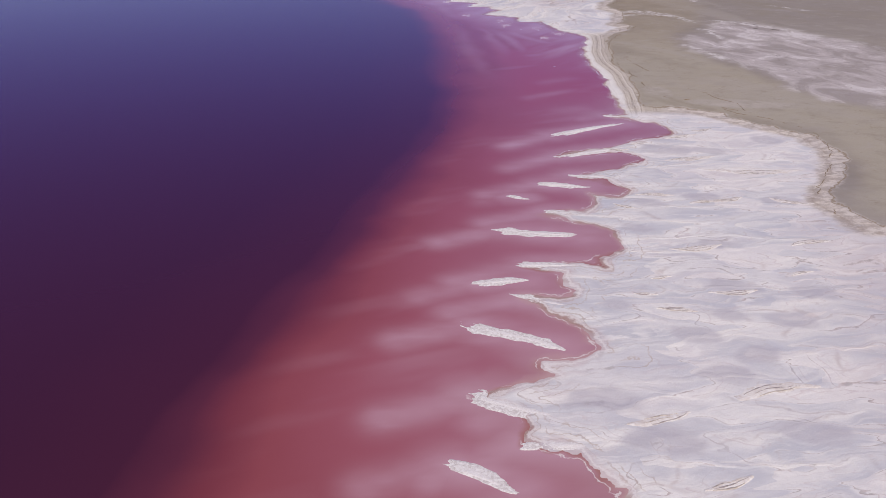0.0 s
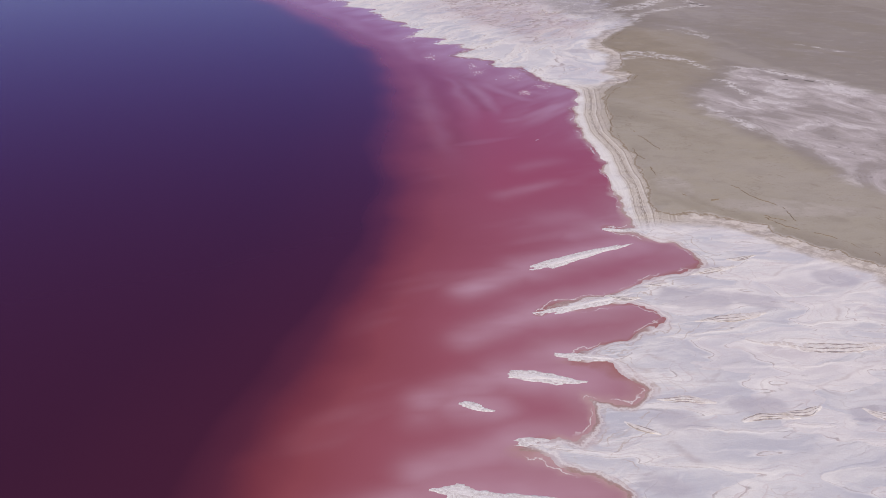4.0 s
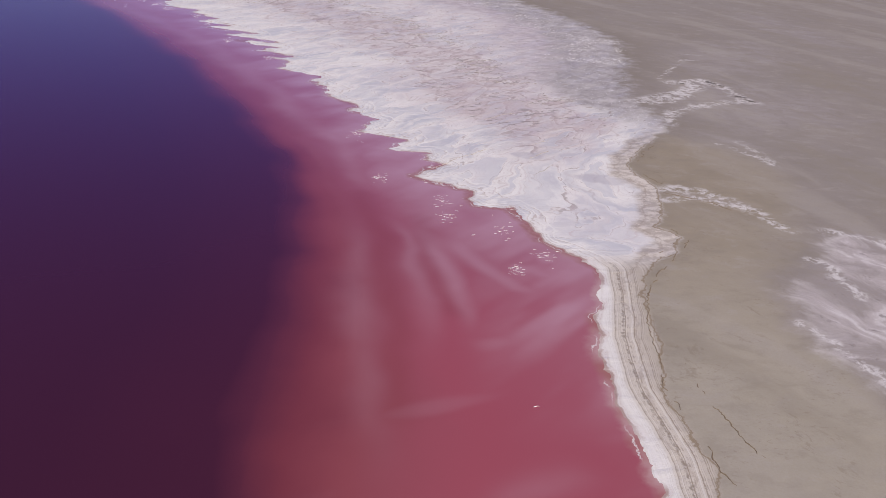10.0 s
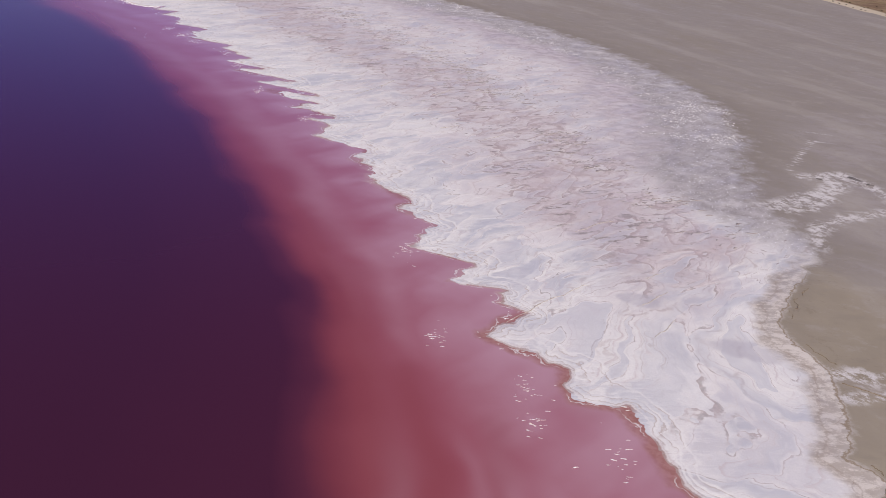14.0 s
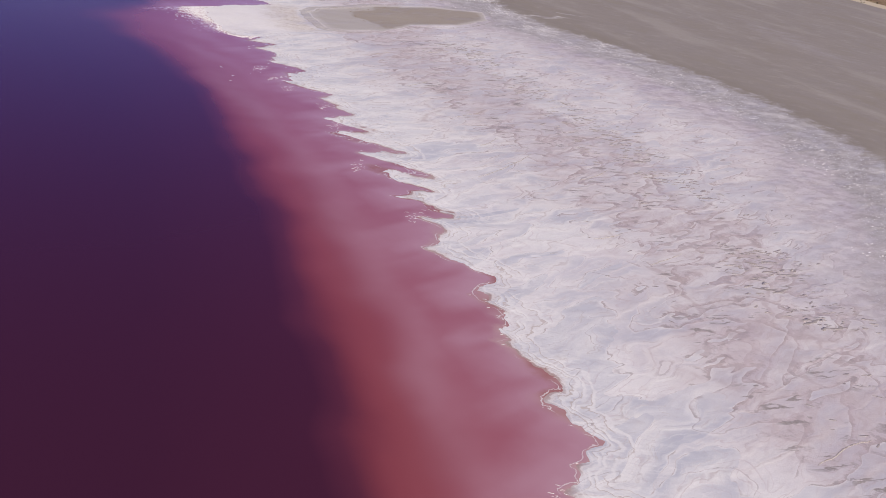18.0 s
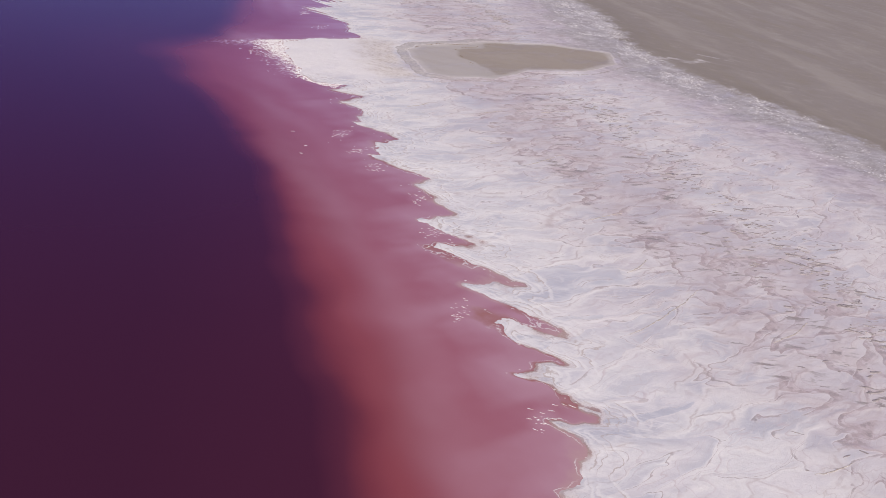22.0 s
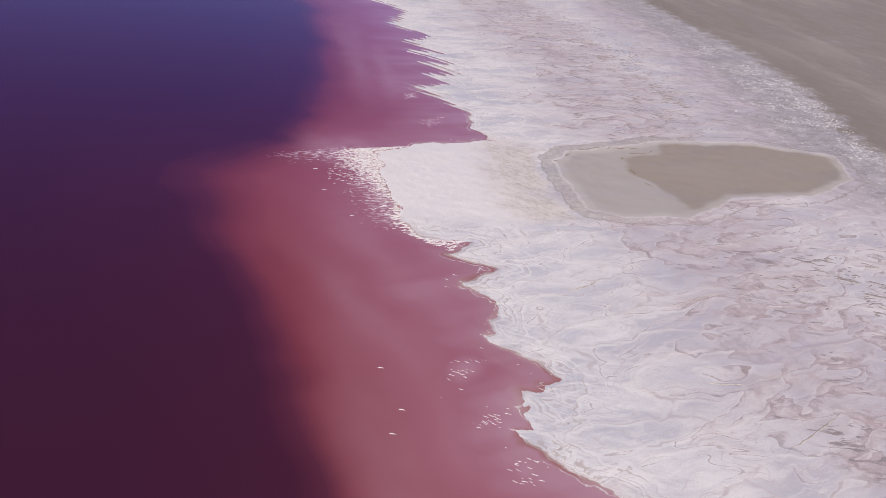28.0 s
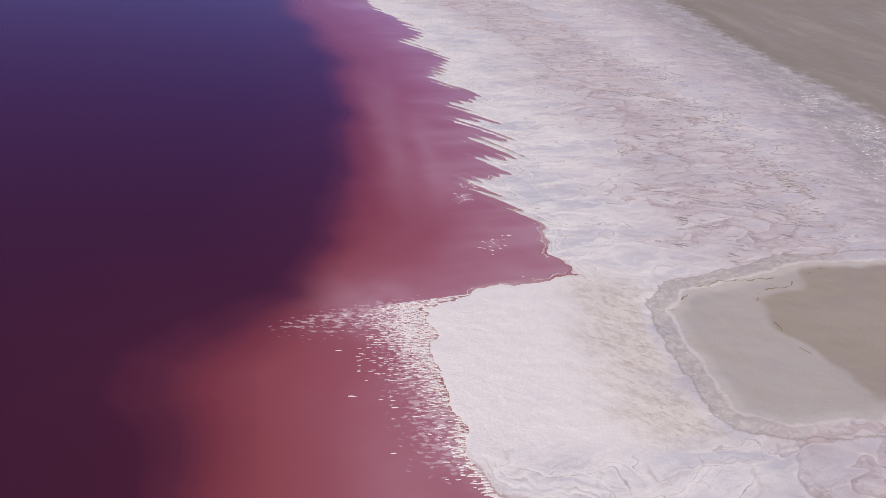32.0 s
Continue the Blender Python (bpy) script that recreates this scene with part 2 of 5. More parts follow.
    outer = n.math("ADD", sand, n.math("MULTIPLY", n.math("SUBTRACT", n.noise(pos, 0.03, 5.0, 0.6)["Fac"], 0.5), 90.0))
    belt = n.mix(n.range(outer, -50.0, -85.0), belt, n.mix(n.range(n.noise(n.vec("MULTIPLY", bent2.outputs[0], (0.5, 1.0, 1.0)), 0.2, 6.0, 0.7)["Fac"], 0.40, 0.60), (0.45, 0.39, 0.42), (0.61, 0.555, 0.59)))
    flake = n.noise(n.vec("MULTIPLY", pos, (1.0, 0.45, 1.0)), 0.9, 2.0, 0.5)["Fac"]
    belt = n.mix(n.math("MULTIPLY", n.range(flake, 0.63, 0.69), n.range(outer, -80.0, -45.0, 0.1, 0.9)), belt, (0.84, 0.85, 0.90))
    salt = n.mix(n.math("MULTIPLY", speck, n.range(n.noise(pos, 0.08, 4.0)["Fac"], 0.2, 0.6, 0.45, 1.0)), salt, belt)
    # layered beach: lines that follow the waterline
    bent = n.math("ADD", n.attr("plain")["Fac"], n.math("MULTIPLY", n.noise(pos, 0.05, 4.0)["Fac"], 2.6))
    strata = n.t.nodes.new("ShaderNodeCombineXYZ")
    n.put(strata.inputs[0], bent)
    layer = n.noise(strata.outputs[0], 0.75, 3.0, 0.7)["Fac"]
    ragged = n.noise(pos, 0.45, 4.0, 0.7)["Fac"]
    finer = n.noise(strata.outputs[0], 2.1, 2.0, 0.6)["Fac"]
    beach = n.mix(n.range(bent, 5.0, 8.0), (0.84, 0.82, 0.80), (0.66, 0.605, 0.54))
    beach = n.mix(n.range(bent, 14.0, 20.0), beach, (0.52, 0.465, 0.40))
    wavered = n.math("MULTIPLY", n.math("SUBTRACT", ragged, 0.5), 0.30)
    beach = n.mix(n.math("MULTIPLY", n.range(n.math("ADD", layer, wavered), 0.52, 0.58), n.range(bent, 4.0, 9.0, 0.12, 0.85)), beach, (0.33, 0.27, 0.215))
    beach = n.mix(n.math("MULTIPLY", n.range(n.math("ADD", finer, wavered), 0.55, 0.62), n.range(bent, 3.0, 8.0, 0.10, 0.6)), beach, (0.42, 0.355, 0.295))
    beach = n.mix(n.math("MULTIPLY", n.range(layer, 0.45, 0.38), 0.7), beach, (0.78, 0.75, 0.71))
    beach = n.mix(n.range(ragged, 0.58, 0.74, 0.0, 0.35), beach, (0.70, 0.66, 0.62))
    dashes = n.math("MULTIPLY", n.range(n.math("ABSOLUTE", n.math("SUBTRACT", bent, n.math("MULTIPLY_ADD", ragged, 3.0, 9.3))), 1.0, 0.2), n.range(n.noise(pos, 0.6, 4.0, 0.7)["Fac"], 0.44, 0.56))
    beach = n.mix(n.math("MULTIPLY", dashes, 0.85), beach, (0.30, 0.25, 0.205))
    salt = n.mix(band, salt, beach)
    grit = n.mix(n.range(n.noise(n.vec("MULTIPLY", pos, (0.5, 1.0, 1.0)), 0.6, 6.0, 0.78)["Fac"], 0.48, 0.66, 0.0, 0.7), (0.78, 0.735, 0.69), (0.46, 0.38, 0.31))
    grit = n.mix(n.range(n.noise(n.vec("MULTIPLY", pos, (0.8, 1.0, 1.0)), 0.22, 8.0, 0.8)["Fac"], 0.46, 0.62, 0.0, 0.6), grit, (0.50, 0.43, 0.365))
    salt = n.mix(cape, salt, n.mix(n.range(n.math("ADD", mud, n.math("MULTIPLY", n.noise(pos, 0.08, 4.0)["Fac"], 30.0)), -44.0, -8.0, 0.04, 1.0), (0.88, 0.855, 0.84), grit))
    # crests that follow the waterline
    wash = n.math("ADD", inland, n.math("MULTIPLY", n.math("SUBTRACT", n.noise(pos, 0.11, 4.0, 0.6)["Fac"], 0.5), 8.0))
    thin = n.math("MULTIPLY", n.range(n.noise(pos, 0.06, 3.0)["Fac"], 0.42, 0.55), n.math("SUBTRACT", 1.0, n.math("MAXIMUM", cape, band)))
    crested = n.math("MULTIPLY", n.math("SUBTRACT", 1.0, n.math("MAXIMUM", cape, n.math("MAXIMUM", band, south))), n.range(n.noise(pos, 0.05, 2.0)["Fac"], 0.3, 0.6, 0.1, 0.7))
    for at, half in ((3.2, 0.45), (6.0, 0.35), (10.5, 0.4)):
        salt = n.mix(n.math("MULTIPLY", n.range(n.math("ABSOLUTE", n.math("SUBTRACT", wash, at + 0.9)), 1.3, 0.3), crested), salt, (0.88, 0.87, 0.86))
        salt = n.mix(n.math("MULTIPLY", n.math("MULTIPLY", n.range(n.math("ABSOLUTE", n.math("SUBTRACT", wash, at)), half, 0.08), thin), 0.65), salt, (0.52, 0.43, 0.385))
    salt = n.mix(n.math("MULTIPLY", pool, n.range(n.noise(lon, 0.2, 3.0)["Fac"], 0.3, 0.7, 0.75, 0.45)), salt, (0.51, 0.49, 0.545))
    film = n.math("MULTIPLY", n.range(n.math("ADD", inland, n.math("MULTIPLY", n.math("SUBTRACT", n.noise(pos, 0.09, 3.0)["Fac"], 0.5), 12.0)), 5.0, -1.0), south)
    salt = n.mix(n.math("MULTIPLY", film, 0.6), salt, (0.58, 0.44, 0.45))
    # wet brown fringe along parts of the waterline
    fringe = n.math("MULTIPLY", n.math("MULTIPLY", n.range(inland, 3.2, 0.3), n.math("SUBTRACT", 1.0, cape)), n.range(n.noise(pos, 0.035, 2.0)["Fac"], 0.43, 0.53))
    salt = n.mix(n.math("MULTIPLY", fringe, 0.75), salt, (0.33, 0.16, 0.13))
    rimw = n.math("MULTIPLY", n.range(n.math("ABSOLUTE", n.math("SUBTRACT", inland, n.math("MULTIPLY", fine, 3.0))), 0.9, 0.1), 0.6)
    salt = n.mix(rimw, salt, (0.86, 0.84, 0.84))
    salt = n.mix(n.range(fine, 0.35, 0.75, 0.0, 0.24), salt, (0.64, 0.625, 0.64))
    # sand
    drift0 = n.vec("ADD", pos, n.vec("MULTIPLY", warp, (0.7, 0.7, 0.0)))
    stain = n.noise(pos, 0.022, 5.0, 0.6, 0.5)["Fac"]
    tan = n.mix(n.range(stain, 0.38, 0.64), SAND, (0.31, 0.27, 0.225))
    tan = n.mix(n.range(n.noise(pos, 0.009, 3.0)["Fac"], 0.42, 0.62, 0.0, 0.6), tan, (0.38, 0.35, 0.325))
    tan = n.mix(n.range(n.noise(n.vec("MULTIPLY", drift0, (0.7, 1, 1)), 0.05, 6.0, 0.68)["Fac"], 0.5, 0.75, 0.0, 0.45), tan, (0.43, 0.385, 0.335))
    drift = n.vec("ADD", pos, n.vec("MULTIPLY", warp, (0.7, 0.7, 0.0)))
    tan = n.mix(n.math("MULTIPLY", pale, n.range(n.noise(drift, 0.03, 4.0, 0.6)["Fac"], 0.34, 0.54, 0.25, 0.9)), tan, (0.485, 0.44, 0.455))
    frost = n.math("MULTIPLY", pale, n.range(n.noise(n.vec("MULTIPLY", drift, (0.8, 1.0, 1.0)), 0.055, 7.0, 0.68, 0.6)["Fac"], 0.48, 0.60))
    tan = n.mix(n.math("MULTIPLY", frost, 0.75), tan, (0.62, 0.575, 0.60))
    tan = n.mix(n.math("MULTIPLY", pale, n.range(n.noise(drift, 0.10, 6.0, 0.7)["Fac"], 0.58, 0.66, 0.0, 0.65)), tan, (0.27, 0.245, 0.245))
    olive = n.range(n.math("ADD", n.attr("olive")["Fac"], n.math("MULTIPLY", n.math("SUBTRACT", stain, 0.5), 50.0)), -14.0, 14.0)
    tan = n.mix(n.math("SUBTRACT", 0.75, n.math("MULTIPLY", olive, 0.75)), tan, (0.29, 0.262, 0.252))
    tan = n.mix(n.math("MULTIPLY", olive, 0.65), tan, n.mix(n.range(n.vec("DOT_PRODUCT", pos, (0.0, 1.0, 0.0)), 590.0, 760.0), (0.45, 0.415, 0.345), (0.325, 0.28, 0.215)))
    crumb = n.noise(n.vec("MULTIPLY", drift, (0.6, 1.0, 1.0)), 0.10, 7.0, 0.70)["Fac"]
    tan = n.mix(n.range(crumb, 0.50, 0.66, 0.0, 0.32), tan, (0.26, 0.23, 0.19))
    tan = n.mix(n.range(crumb, 0.47, 0.34, 0.0, 0.35), tan, (0.44, 0.405, 0.375))
    # long pale sweeps left by run-off, and greyer ground farther inland
    run = n.t.nodes.new("ShaderNodeVectorRotate")
    run.rotation_type = "Z_AXIS"
    run.inputs["Angle"].default_value = radians(55)
    n.put(run.inputs["Vector"], drift)
    sweep = n.noise(n.vec("MULTIPLY", run.outputs[0], (0.30, 1.0, 1.0)), 0.018, 5.0, 0.55, 0.5)["Fac"]
    tan = n.mix(n.range(sweep, 0.50, 0.66, 0.0, 0.45), tan, (0.43, 0.395, 0.36))
    tan = n.mix(n.range(sweep, 0.46, 0.34, 0.0, 0.45), tan, (0.29, 0.255, 0.205))
    specks = n.math("MULTIPLY", n.range(n.noise(pos, 0.045, 4.0)["Fac"], 0.48, 0.62), n.range(n.noise(n.vec("MULTIPLY", pos, (0.6, 1.0, 1.0)), 0.7, 4.0, 0.7)["Fac"], 0.56, 0.66, 0.0, 0.5))
    tan = n.mix(specks, tan, (0.27, 0.22, 0.175))
    scraps = n.math("MULTIPLY", n.range(n.noise(pos, 0.028, 4.0, 0.6)["Fac"], 0.52, 0.60), n.range(n.noise(n.vec("MULTIPLY", run.outputs[0], (0.5, 1.0, 1.0)), 0.30, 6.0, 0.72)["Fac"], 0.56, 0.62))
    tan = n.mix(n.math("MULTIPLY", scraps, n.math("MULTIPLY", olive, 0.35)), tan, (0.235, 0.19, 0.14))
    # dark damp sand just outside the speckled belt
    tan = n.mix(n.math("MULTIPLY", n.range(n.math("ADD", sand, n.math("MULTIPLY", stain, 40.0)), 70.0, 25.0, 0.0, 0.45), speck), tan, (0.235, 0.205, 0.175))
    # the large lilac salt patch: grey mud, white flow-shaped frosting, a bright western rim
    onp = n.attr("patch")["Fac"]
    wob = n.math("ADD", onp, n.math("MULTIPLY", n.math("SUBTRACT", n.noise(drift, 0.06, 6.0, 0.66)["Fac"], 0.5), 34.0))
    run2 = n.noise(n.vec("MULTIPLY", run.outputs[0], (0.55, 1.0, 1.0)), 0.038, 8.0, 0.66, 0.8)["Fac"]
    lilac = n.mix(n.range(run2, 0.40, 0.56), (0.37, 0.335, 0.335), (0.55, 0.505, 0.52))
    lilac = n.mix(n.range(run2, 0.54, 0.62, 0.0, 0.9), lilac, (0.74, 0.71, 0.73))
    lilac = n.mix(n.range(n.noise(drift, 0.16, 6.0, 0.7)["Fac"], 0.60, 0.68, 0.0, 0.7), lilac, (0.25, 0.225, 0.23))
    lilac = n.mix(n.range(n.math("ABSOLUTE", n.math("SUBTRACT", wob, 4.0)), 6.0, 1.0, 0.0, n.range(run2, 0.44, 0.58, 0.0, 0.8)), lilac, (0.72, 0.69, 0.70))
    tan = n.mix(n.range(wob, -8.0, 12.0, 0.0, 0.92), tan, lilac)
    braid = n.math("MULTIPLY", stream, n.range(n.noise(drift, 0.24, 7.0, 0.75)["Fac"], 0.40, 0.58, 0.05, 1.0))
    tan = n.mix(n.range(braid, 0.15, 1.0, 0.0, 0.92), tan, (0.74, 0.72, 0.73))
    tan = n.mix(n.range(n.noise(n.vec("MULTIPLY", pos, (0.5, 1.0, 1.0)), 0.16, 6.0, 0.72)["Fac"], 0.5, 0.72, 0.0, 0.22), tan, (0.30, 0.265, 0.23))
    tan = n.mix(n.range(fine, 0.25, 0.75, 0.0, 0.25), tan, (0.33, 0.275, 0.21))
    edge = n.math("ADD", sand, n.math("MULTIPLY", n.math("SUBTRACT", n.noise(pos, 0.09, 5.0, 0.65)["Fac"], 0.5), n.range(speck, 0.0, 1.0, 12.0, 60.0)))
    hill = n.mix(n.range(n.noise(pos, 0.05, 5.0, 0.7)["Fac"], 0.35, 0.65), (0.20, 0.13, 0.08), (0.30, 0.22, 0.13))
    strand = n.mix(n.range(n.math("ADD", scrub, n.math("MULTIPLY", fine, 10.0)), 34.0, 44.0), (0.58, 0.50, 0.38), hill)
    tan = n.mix(n.range(scrub, -1.0, 3.0), tan, strand)
    color = n.mix(n.range(edge, n.range(speck, 0.0, 1.0, -2.0, -14.0), n.range(speck, 0.0, 1.0, 3.5, 12.0)), salt, tan)
    # mottled cream and brown rim where the salt thins out over the sand
    rim = n.math("MULTIPLY", n.range(n.math("ABSOLUTE", n.math("ADD", edge, 5.0)), 9.0, 3.0, 0.0, 0.75), n.math("SUBTRACT", 1.0, n.math("MAXIMUM", n.range(speck, 0.0, 0.6), band)))
    color = n.mix(rim, color, n.mix(n.range(n.noise(n.vec("MULTIPLY", pos, (0.6, 1.0, 1.0)), 0.28, 6.0, 0.75)["Fac"], 0.42, 0.58), (0.66, 0.60, 0.54), (0.39, 0.325, 0.27)))
    # thin brown tide lines where the sand begins
    wrack = n.math("ADD", edge, n.math("MULTIPLY", n.noise(pos, 0.25, 3.0)["Fac"], 4.0))
    color = n.mix(n.math("MULTIPLY", n.range(n.math("ABSOLUTE", n.math("SUBTRACT", wrack, 3.0)), 0.9, 0.1), n.range(speck, 0.0, 0.5, 0.75, 0.0)), color, (0.27, 0.20, 0.13))
    color = n.mix(n.math("MULTIPLY", n.range(n.math("ABSOLUTE", n.math("ADD", wrack, 5.0)), 1.0, 0.1), n.range(speck, 0.0, 0.5, 0.35, 0.0)), color, (0.34, 0.27, 0.22))
    # mud pan
    medge = n.math("ADD", mud, n.math("MULTIPLY", n.math("SUBTRACT", n.noise(pos, 0.12, 4.0)["Fac"], 0.5), 6.0))
    pan = n.mix(n.range(n.math("ADD", n.attr("damp")["Fac"], n.math("MULTIPLY", stain, 8.0)), 2.0, 7.0), (0.49, 0.455, 0.43), (0.385, 0.335, 0.285))
    pan = n.mix(n.range(medge, 7.0, 1.5, 0.0, 0.7), pan, (0.60, 0.565, 0.535))
    pan = n.mix(n.range(n.noise(n.vec("MULTIPLY", pos, (0.4, 1.0, 1.0)), 0.06, 6.0, 0.65)["Fac"], 0.46, 0.68, 0.0, 0.4), pan, (0.43, 0.385, 0.345))
    color = n.mix(n.range(n.math("ABSOLUTE", n.math("ADD", medge, 5.5)), 5.5, 2.5, 0.0, n.range(n.vec("DOT_PRODUCT", pos, (1.0, 0.0, 0.0)), -170.0, -225.0, 0.0, 0.75)), color, n.mix(n.range(ragged, 0.4, 0.65), (0.43, 0.395, 0.375), (0.60, 0.56, 0.52)))
    color = n.mix(n.range(n.math("ABSOLUTE", n.math("ADD", medge, n.math("MULTIPLY_ADD", thick, 1.5, 9.0))), 0.9, 0.2, 0.0, 0.5), color, (0.33, 0.28, 0.235))
    color = n.mix(n.math("MULTIPLY", n.range(n.math("ABSOLUTE", n.math("ADD", medge, 1.0)), 1.6, 0.2), 0.55), color, (0.74, 0.70, 0.66))
    color = n.mix(n.range(medge, -1.5, 1.0), color, pan)
    wetness = n.math("MULTIPLY", n.range(big, 0.5, 0.62), n.range(edge, 0.0, -3.0))
    hgt = n.math("ADD", n.math("MULTIPLY", fine, 0.6), n.math("MULTIPLY", grain, 0.25))
    hgt = n.math("ADD", hgt, n.math("MULTIPLY", n.math("MULTIPLY", crest, n.math("SUBTRACT", 1.0, cape)), n.math("MULTIPLY", n.range(edge, 0.0, -6.0, 0.0, 0.5), n.range(medge, 0.0, -4.0))))
    hgt = n.math("ADD", hgt, n.math("MULTIPLY", cape, n.math("MULTIPLY", n.noise(n.vec("MULTIPLY", pos, (0.6, 1.0, 1.0)), 0.8, 5.0, 0.75)["Fac"], 0.6)))
    hgt = n.math("MULTIPLY", hgt, n.range(edge, -6.0, 2.0, 1.0, 0.35))
    nor = n.bump(hgt, 0.5, 0.35)
    return n.done(color, n.range(wetness, 0.0, 1.0, 0.85, 0.55), nor, 0.3)


def water_material():
    n = Nodes("pink_brine")
    pos = n.place()
    s = n.attr("shelf")["Fac"]               # 0 at the shore, 1 where the bottom drops away
    veil = n.attr("veil")["Fac"]             # pale salt showing through
    off = n.attr("offshore")["Fac"]          # metres from the waterline
    drift = n.noise(pos, 0.02, 4.0, 0.55, 0.6)["Fac"]
    s2 = n.math("ADD", s, n.math("MULTIPLY", n.math("SUBTRACT", drift, 0.5), 0.12))
    col = n.ramp(n.math("MULTIPLY", s2, 0.5), [
        (0.0, (0.45, 0.235, 0.275)), (0.07, (0.40, 0.145, 0.19)), (0.22, (0.36, 0.104, 0.134)), (0.38, (0.30, 0.074, 0.089)),
        (0.455, (0.21, 0.045, 0.060)), (0.51, (0.115, 0.026, 0.045)), (0.585, (0.070, 0.0165, 0.034)), (1.0, (0.058, 0.0145, 0.031))])
    col = n.mix(n.math("MULTIPLY", n.attr("ruddy")["Fac"], n.range(s2, 0.75, 0.45, 0.0, 0.85)), col, (0.385, 0.088, 0.118))
    col = n.mix(n.math("MULTIPLY", n.attr("dusk")["Fac"], n.range(s2, 1.05, 0.8, 0.0, 0.8)), col, (0.29, 0.066, 0.078))
    col = n.mix(n.math("MULTIPLY", veil, 0.9, clamp=True), col, (0.55, 0.33, 0.40))
    clod = n.t.nodes.new("ShaderNodeVectorRotate")
    clod.rotation_type = "Z_AXIS"
    clod.inputs["Angle"].default_value = radians(-37)
    n.put(clod.inputs["Vector"], pos)
    clod = n.noise(n.vec("MULTIPLY", clod.outputs[0], (0.45, 1.0, 1.0)), 0.75, 3.0, 0.6)["Fac"]
    clod = n.range(n.math("ADD", clod, n.math("MULTIPLY_ADD", n.attr("clot")["Fac"], 0.30, -0.26)), 0.46, 0.60, 0.0, 0.85)
    col = n.mix(n.math("MULTIPLY", clod, n.range(n.attr("clot")["Fac"], 0.05, 0.4)), col, (0.66, 0.47, 0.52))
    off2 = n.math("MULTIPLY", off, n.range(n.noise(n.vec("ADD", pos, (0.0, 40.0, 0.0)), 0.022, 2.0)["Fac"], 0.42, 0.58, 1.0, 0.42))
    wet = n.range(n.math("ADD", off2, n.math("MULTIPLY", n.noise(pos, 0.4, 3.0)["Fac"], 1.5)), 0.3, 3.5)
    edge = n.mix(n.range(n.noise(pos, 0.03, 2.0)["Fac"], 0.45, 0.6), (0.55, 0.36, 0.36), (0.40, 0.18, 0.16))
    col = n.mix(n.math("SUBTRACT", 1.0, wet), col, edge)
    silt = n.math("ADD", off, n.math("MULTIPLY", n.math("SUBTRACT", n.noise(pos, 0.06, 4.0)["Fac"], 0.5), 8.0))
    silted = n.mix(n.range(n.noise(n.vec("MULTIPLY", pos, (0.9, 0.9, 1.0)), 0.5, 4.0)["Fac"], 0.4, 0.62), (0.43, 0.215, 0.185), (0.36, 0.155, 0.125))
    col = n.mix(n.math("MULTIPLY", n.attr("silt")["Fac"], n.range(silt, 7.0, 1.5, 0.0, 0.8)), col, silted)
    lace = n.math("SUBTRACT", off, n.math("MULTIPLY", n.noise(pos, 0.16, 4.0, 0.6)["Fac"], 9.0))
    lacy = n.math("MULTIPLY", n.range(n.math("ABSOLUTE", n.math("ADD", lace, 2.6)), 0.38, 0.08), n.range(n.noise(pos, 0.05, 2.0)["Fac"], 0.48, 0.56))
    col = n.mix(n.math("MULTIPLY", lacy, 0.85), col, (0.80, 0.74, 0.74))
    wave = n.noise(n.vec("MULTIPLY", pos, (0.6, 1.0, 1.0)), 0.9, 3.0, 0.5)["Fac"]
    return n.done(col, 0.12, n.bump(wave, 0.06, 0.12), 0.5, 1.40)


def crust_material(name, light, dark, scale):
    n = Nodes(name)
    pos = n.place()
    a = n.noise(pos, scale, 5.0, 0.65, 0.8)["Fac"]
    col = n.mix(n.range(a, 0.35, 0.7), light, dark)
    lines = n.math("ABSOLUTE", n.math("SUBTRACT", n.noise(pos, scale * 0.4, 4.0, 0.5, 1.0)["Fac"], 0.5))
    col = n.mix(n.range(lines, 0.03, 0.0, 0.0, 0.5), col, dark)
    return n.done(col, 0.85, n.bump(n.noise(pos, scale * 3, 4.0, 0.7)["Fac"], 0.5, 0.12), 0.3)


MAT_GROUND = ground_material()
MAT_WATER = water_material()
MAT_CRUST = crust_material("white_salt_crust", (0.84, 0.82, 0.81), (0.66, 0.60, 0.57), 0.5)
MAT_LEDGE = crust_material("weathered_crust", (0.60, 0.54, 0.50), (0.34, 0.29, 0.26), 0.7)
MAT_DARK = crust_material("dirty_ledge", (0.43, 0.385, 0.385), (0.30, 0.265, 0.265), 0.6)
MAT_BAR = crust_material("ribbed_salt", (0.87, 0.86, 0.86), (0.58, 0.53, 0.53), 0.9)
MAT_FLECK = crust_material("salt_fleck", (0.86, 0.85, 0.86), (0.74, 0.70, 0.70), 2.0)
MAT_WRACK = crust_material("brown_wrack", (0.30, 0.23, 0.16), (0.20, 0.15, 0.10), 0.8)


# ---- the plan, on a grid of units of 0.88 m ----
UNIT = 0.88

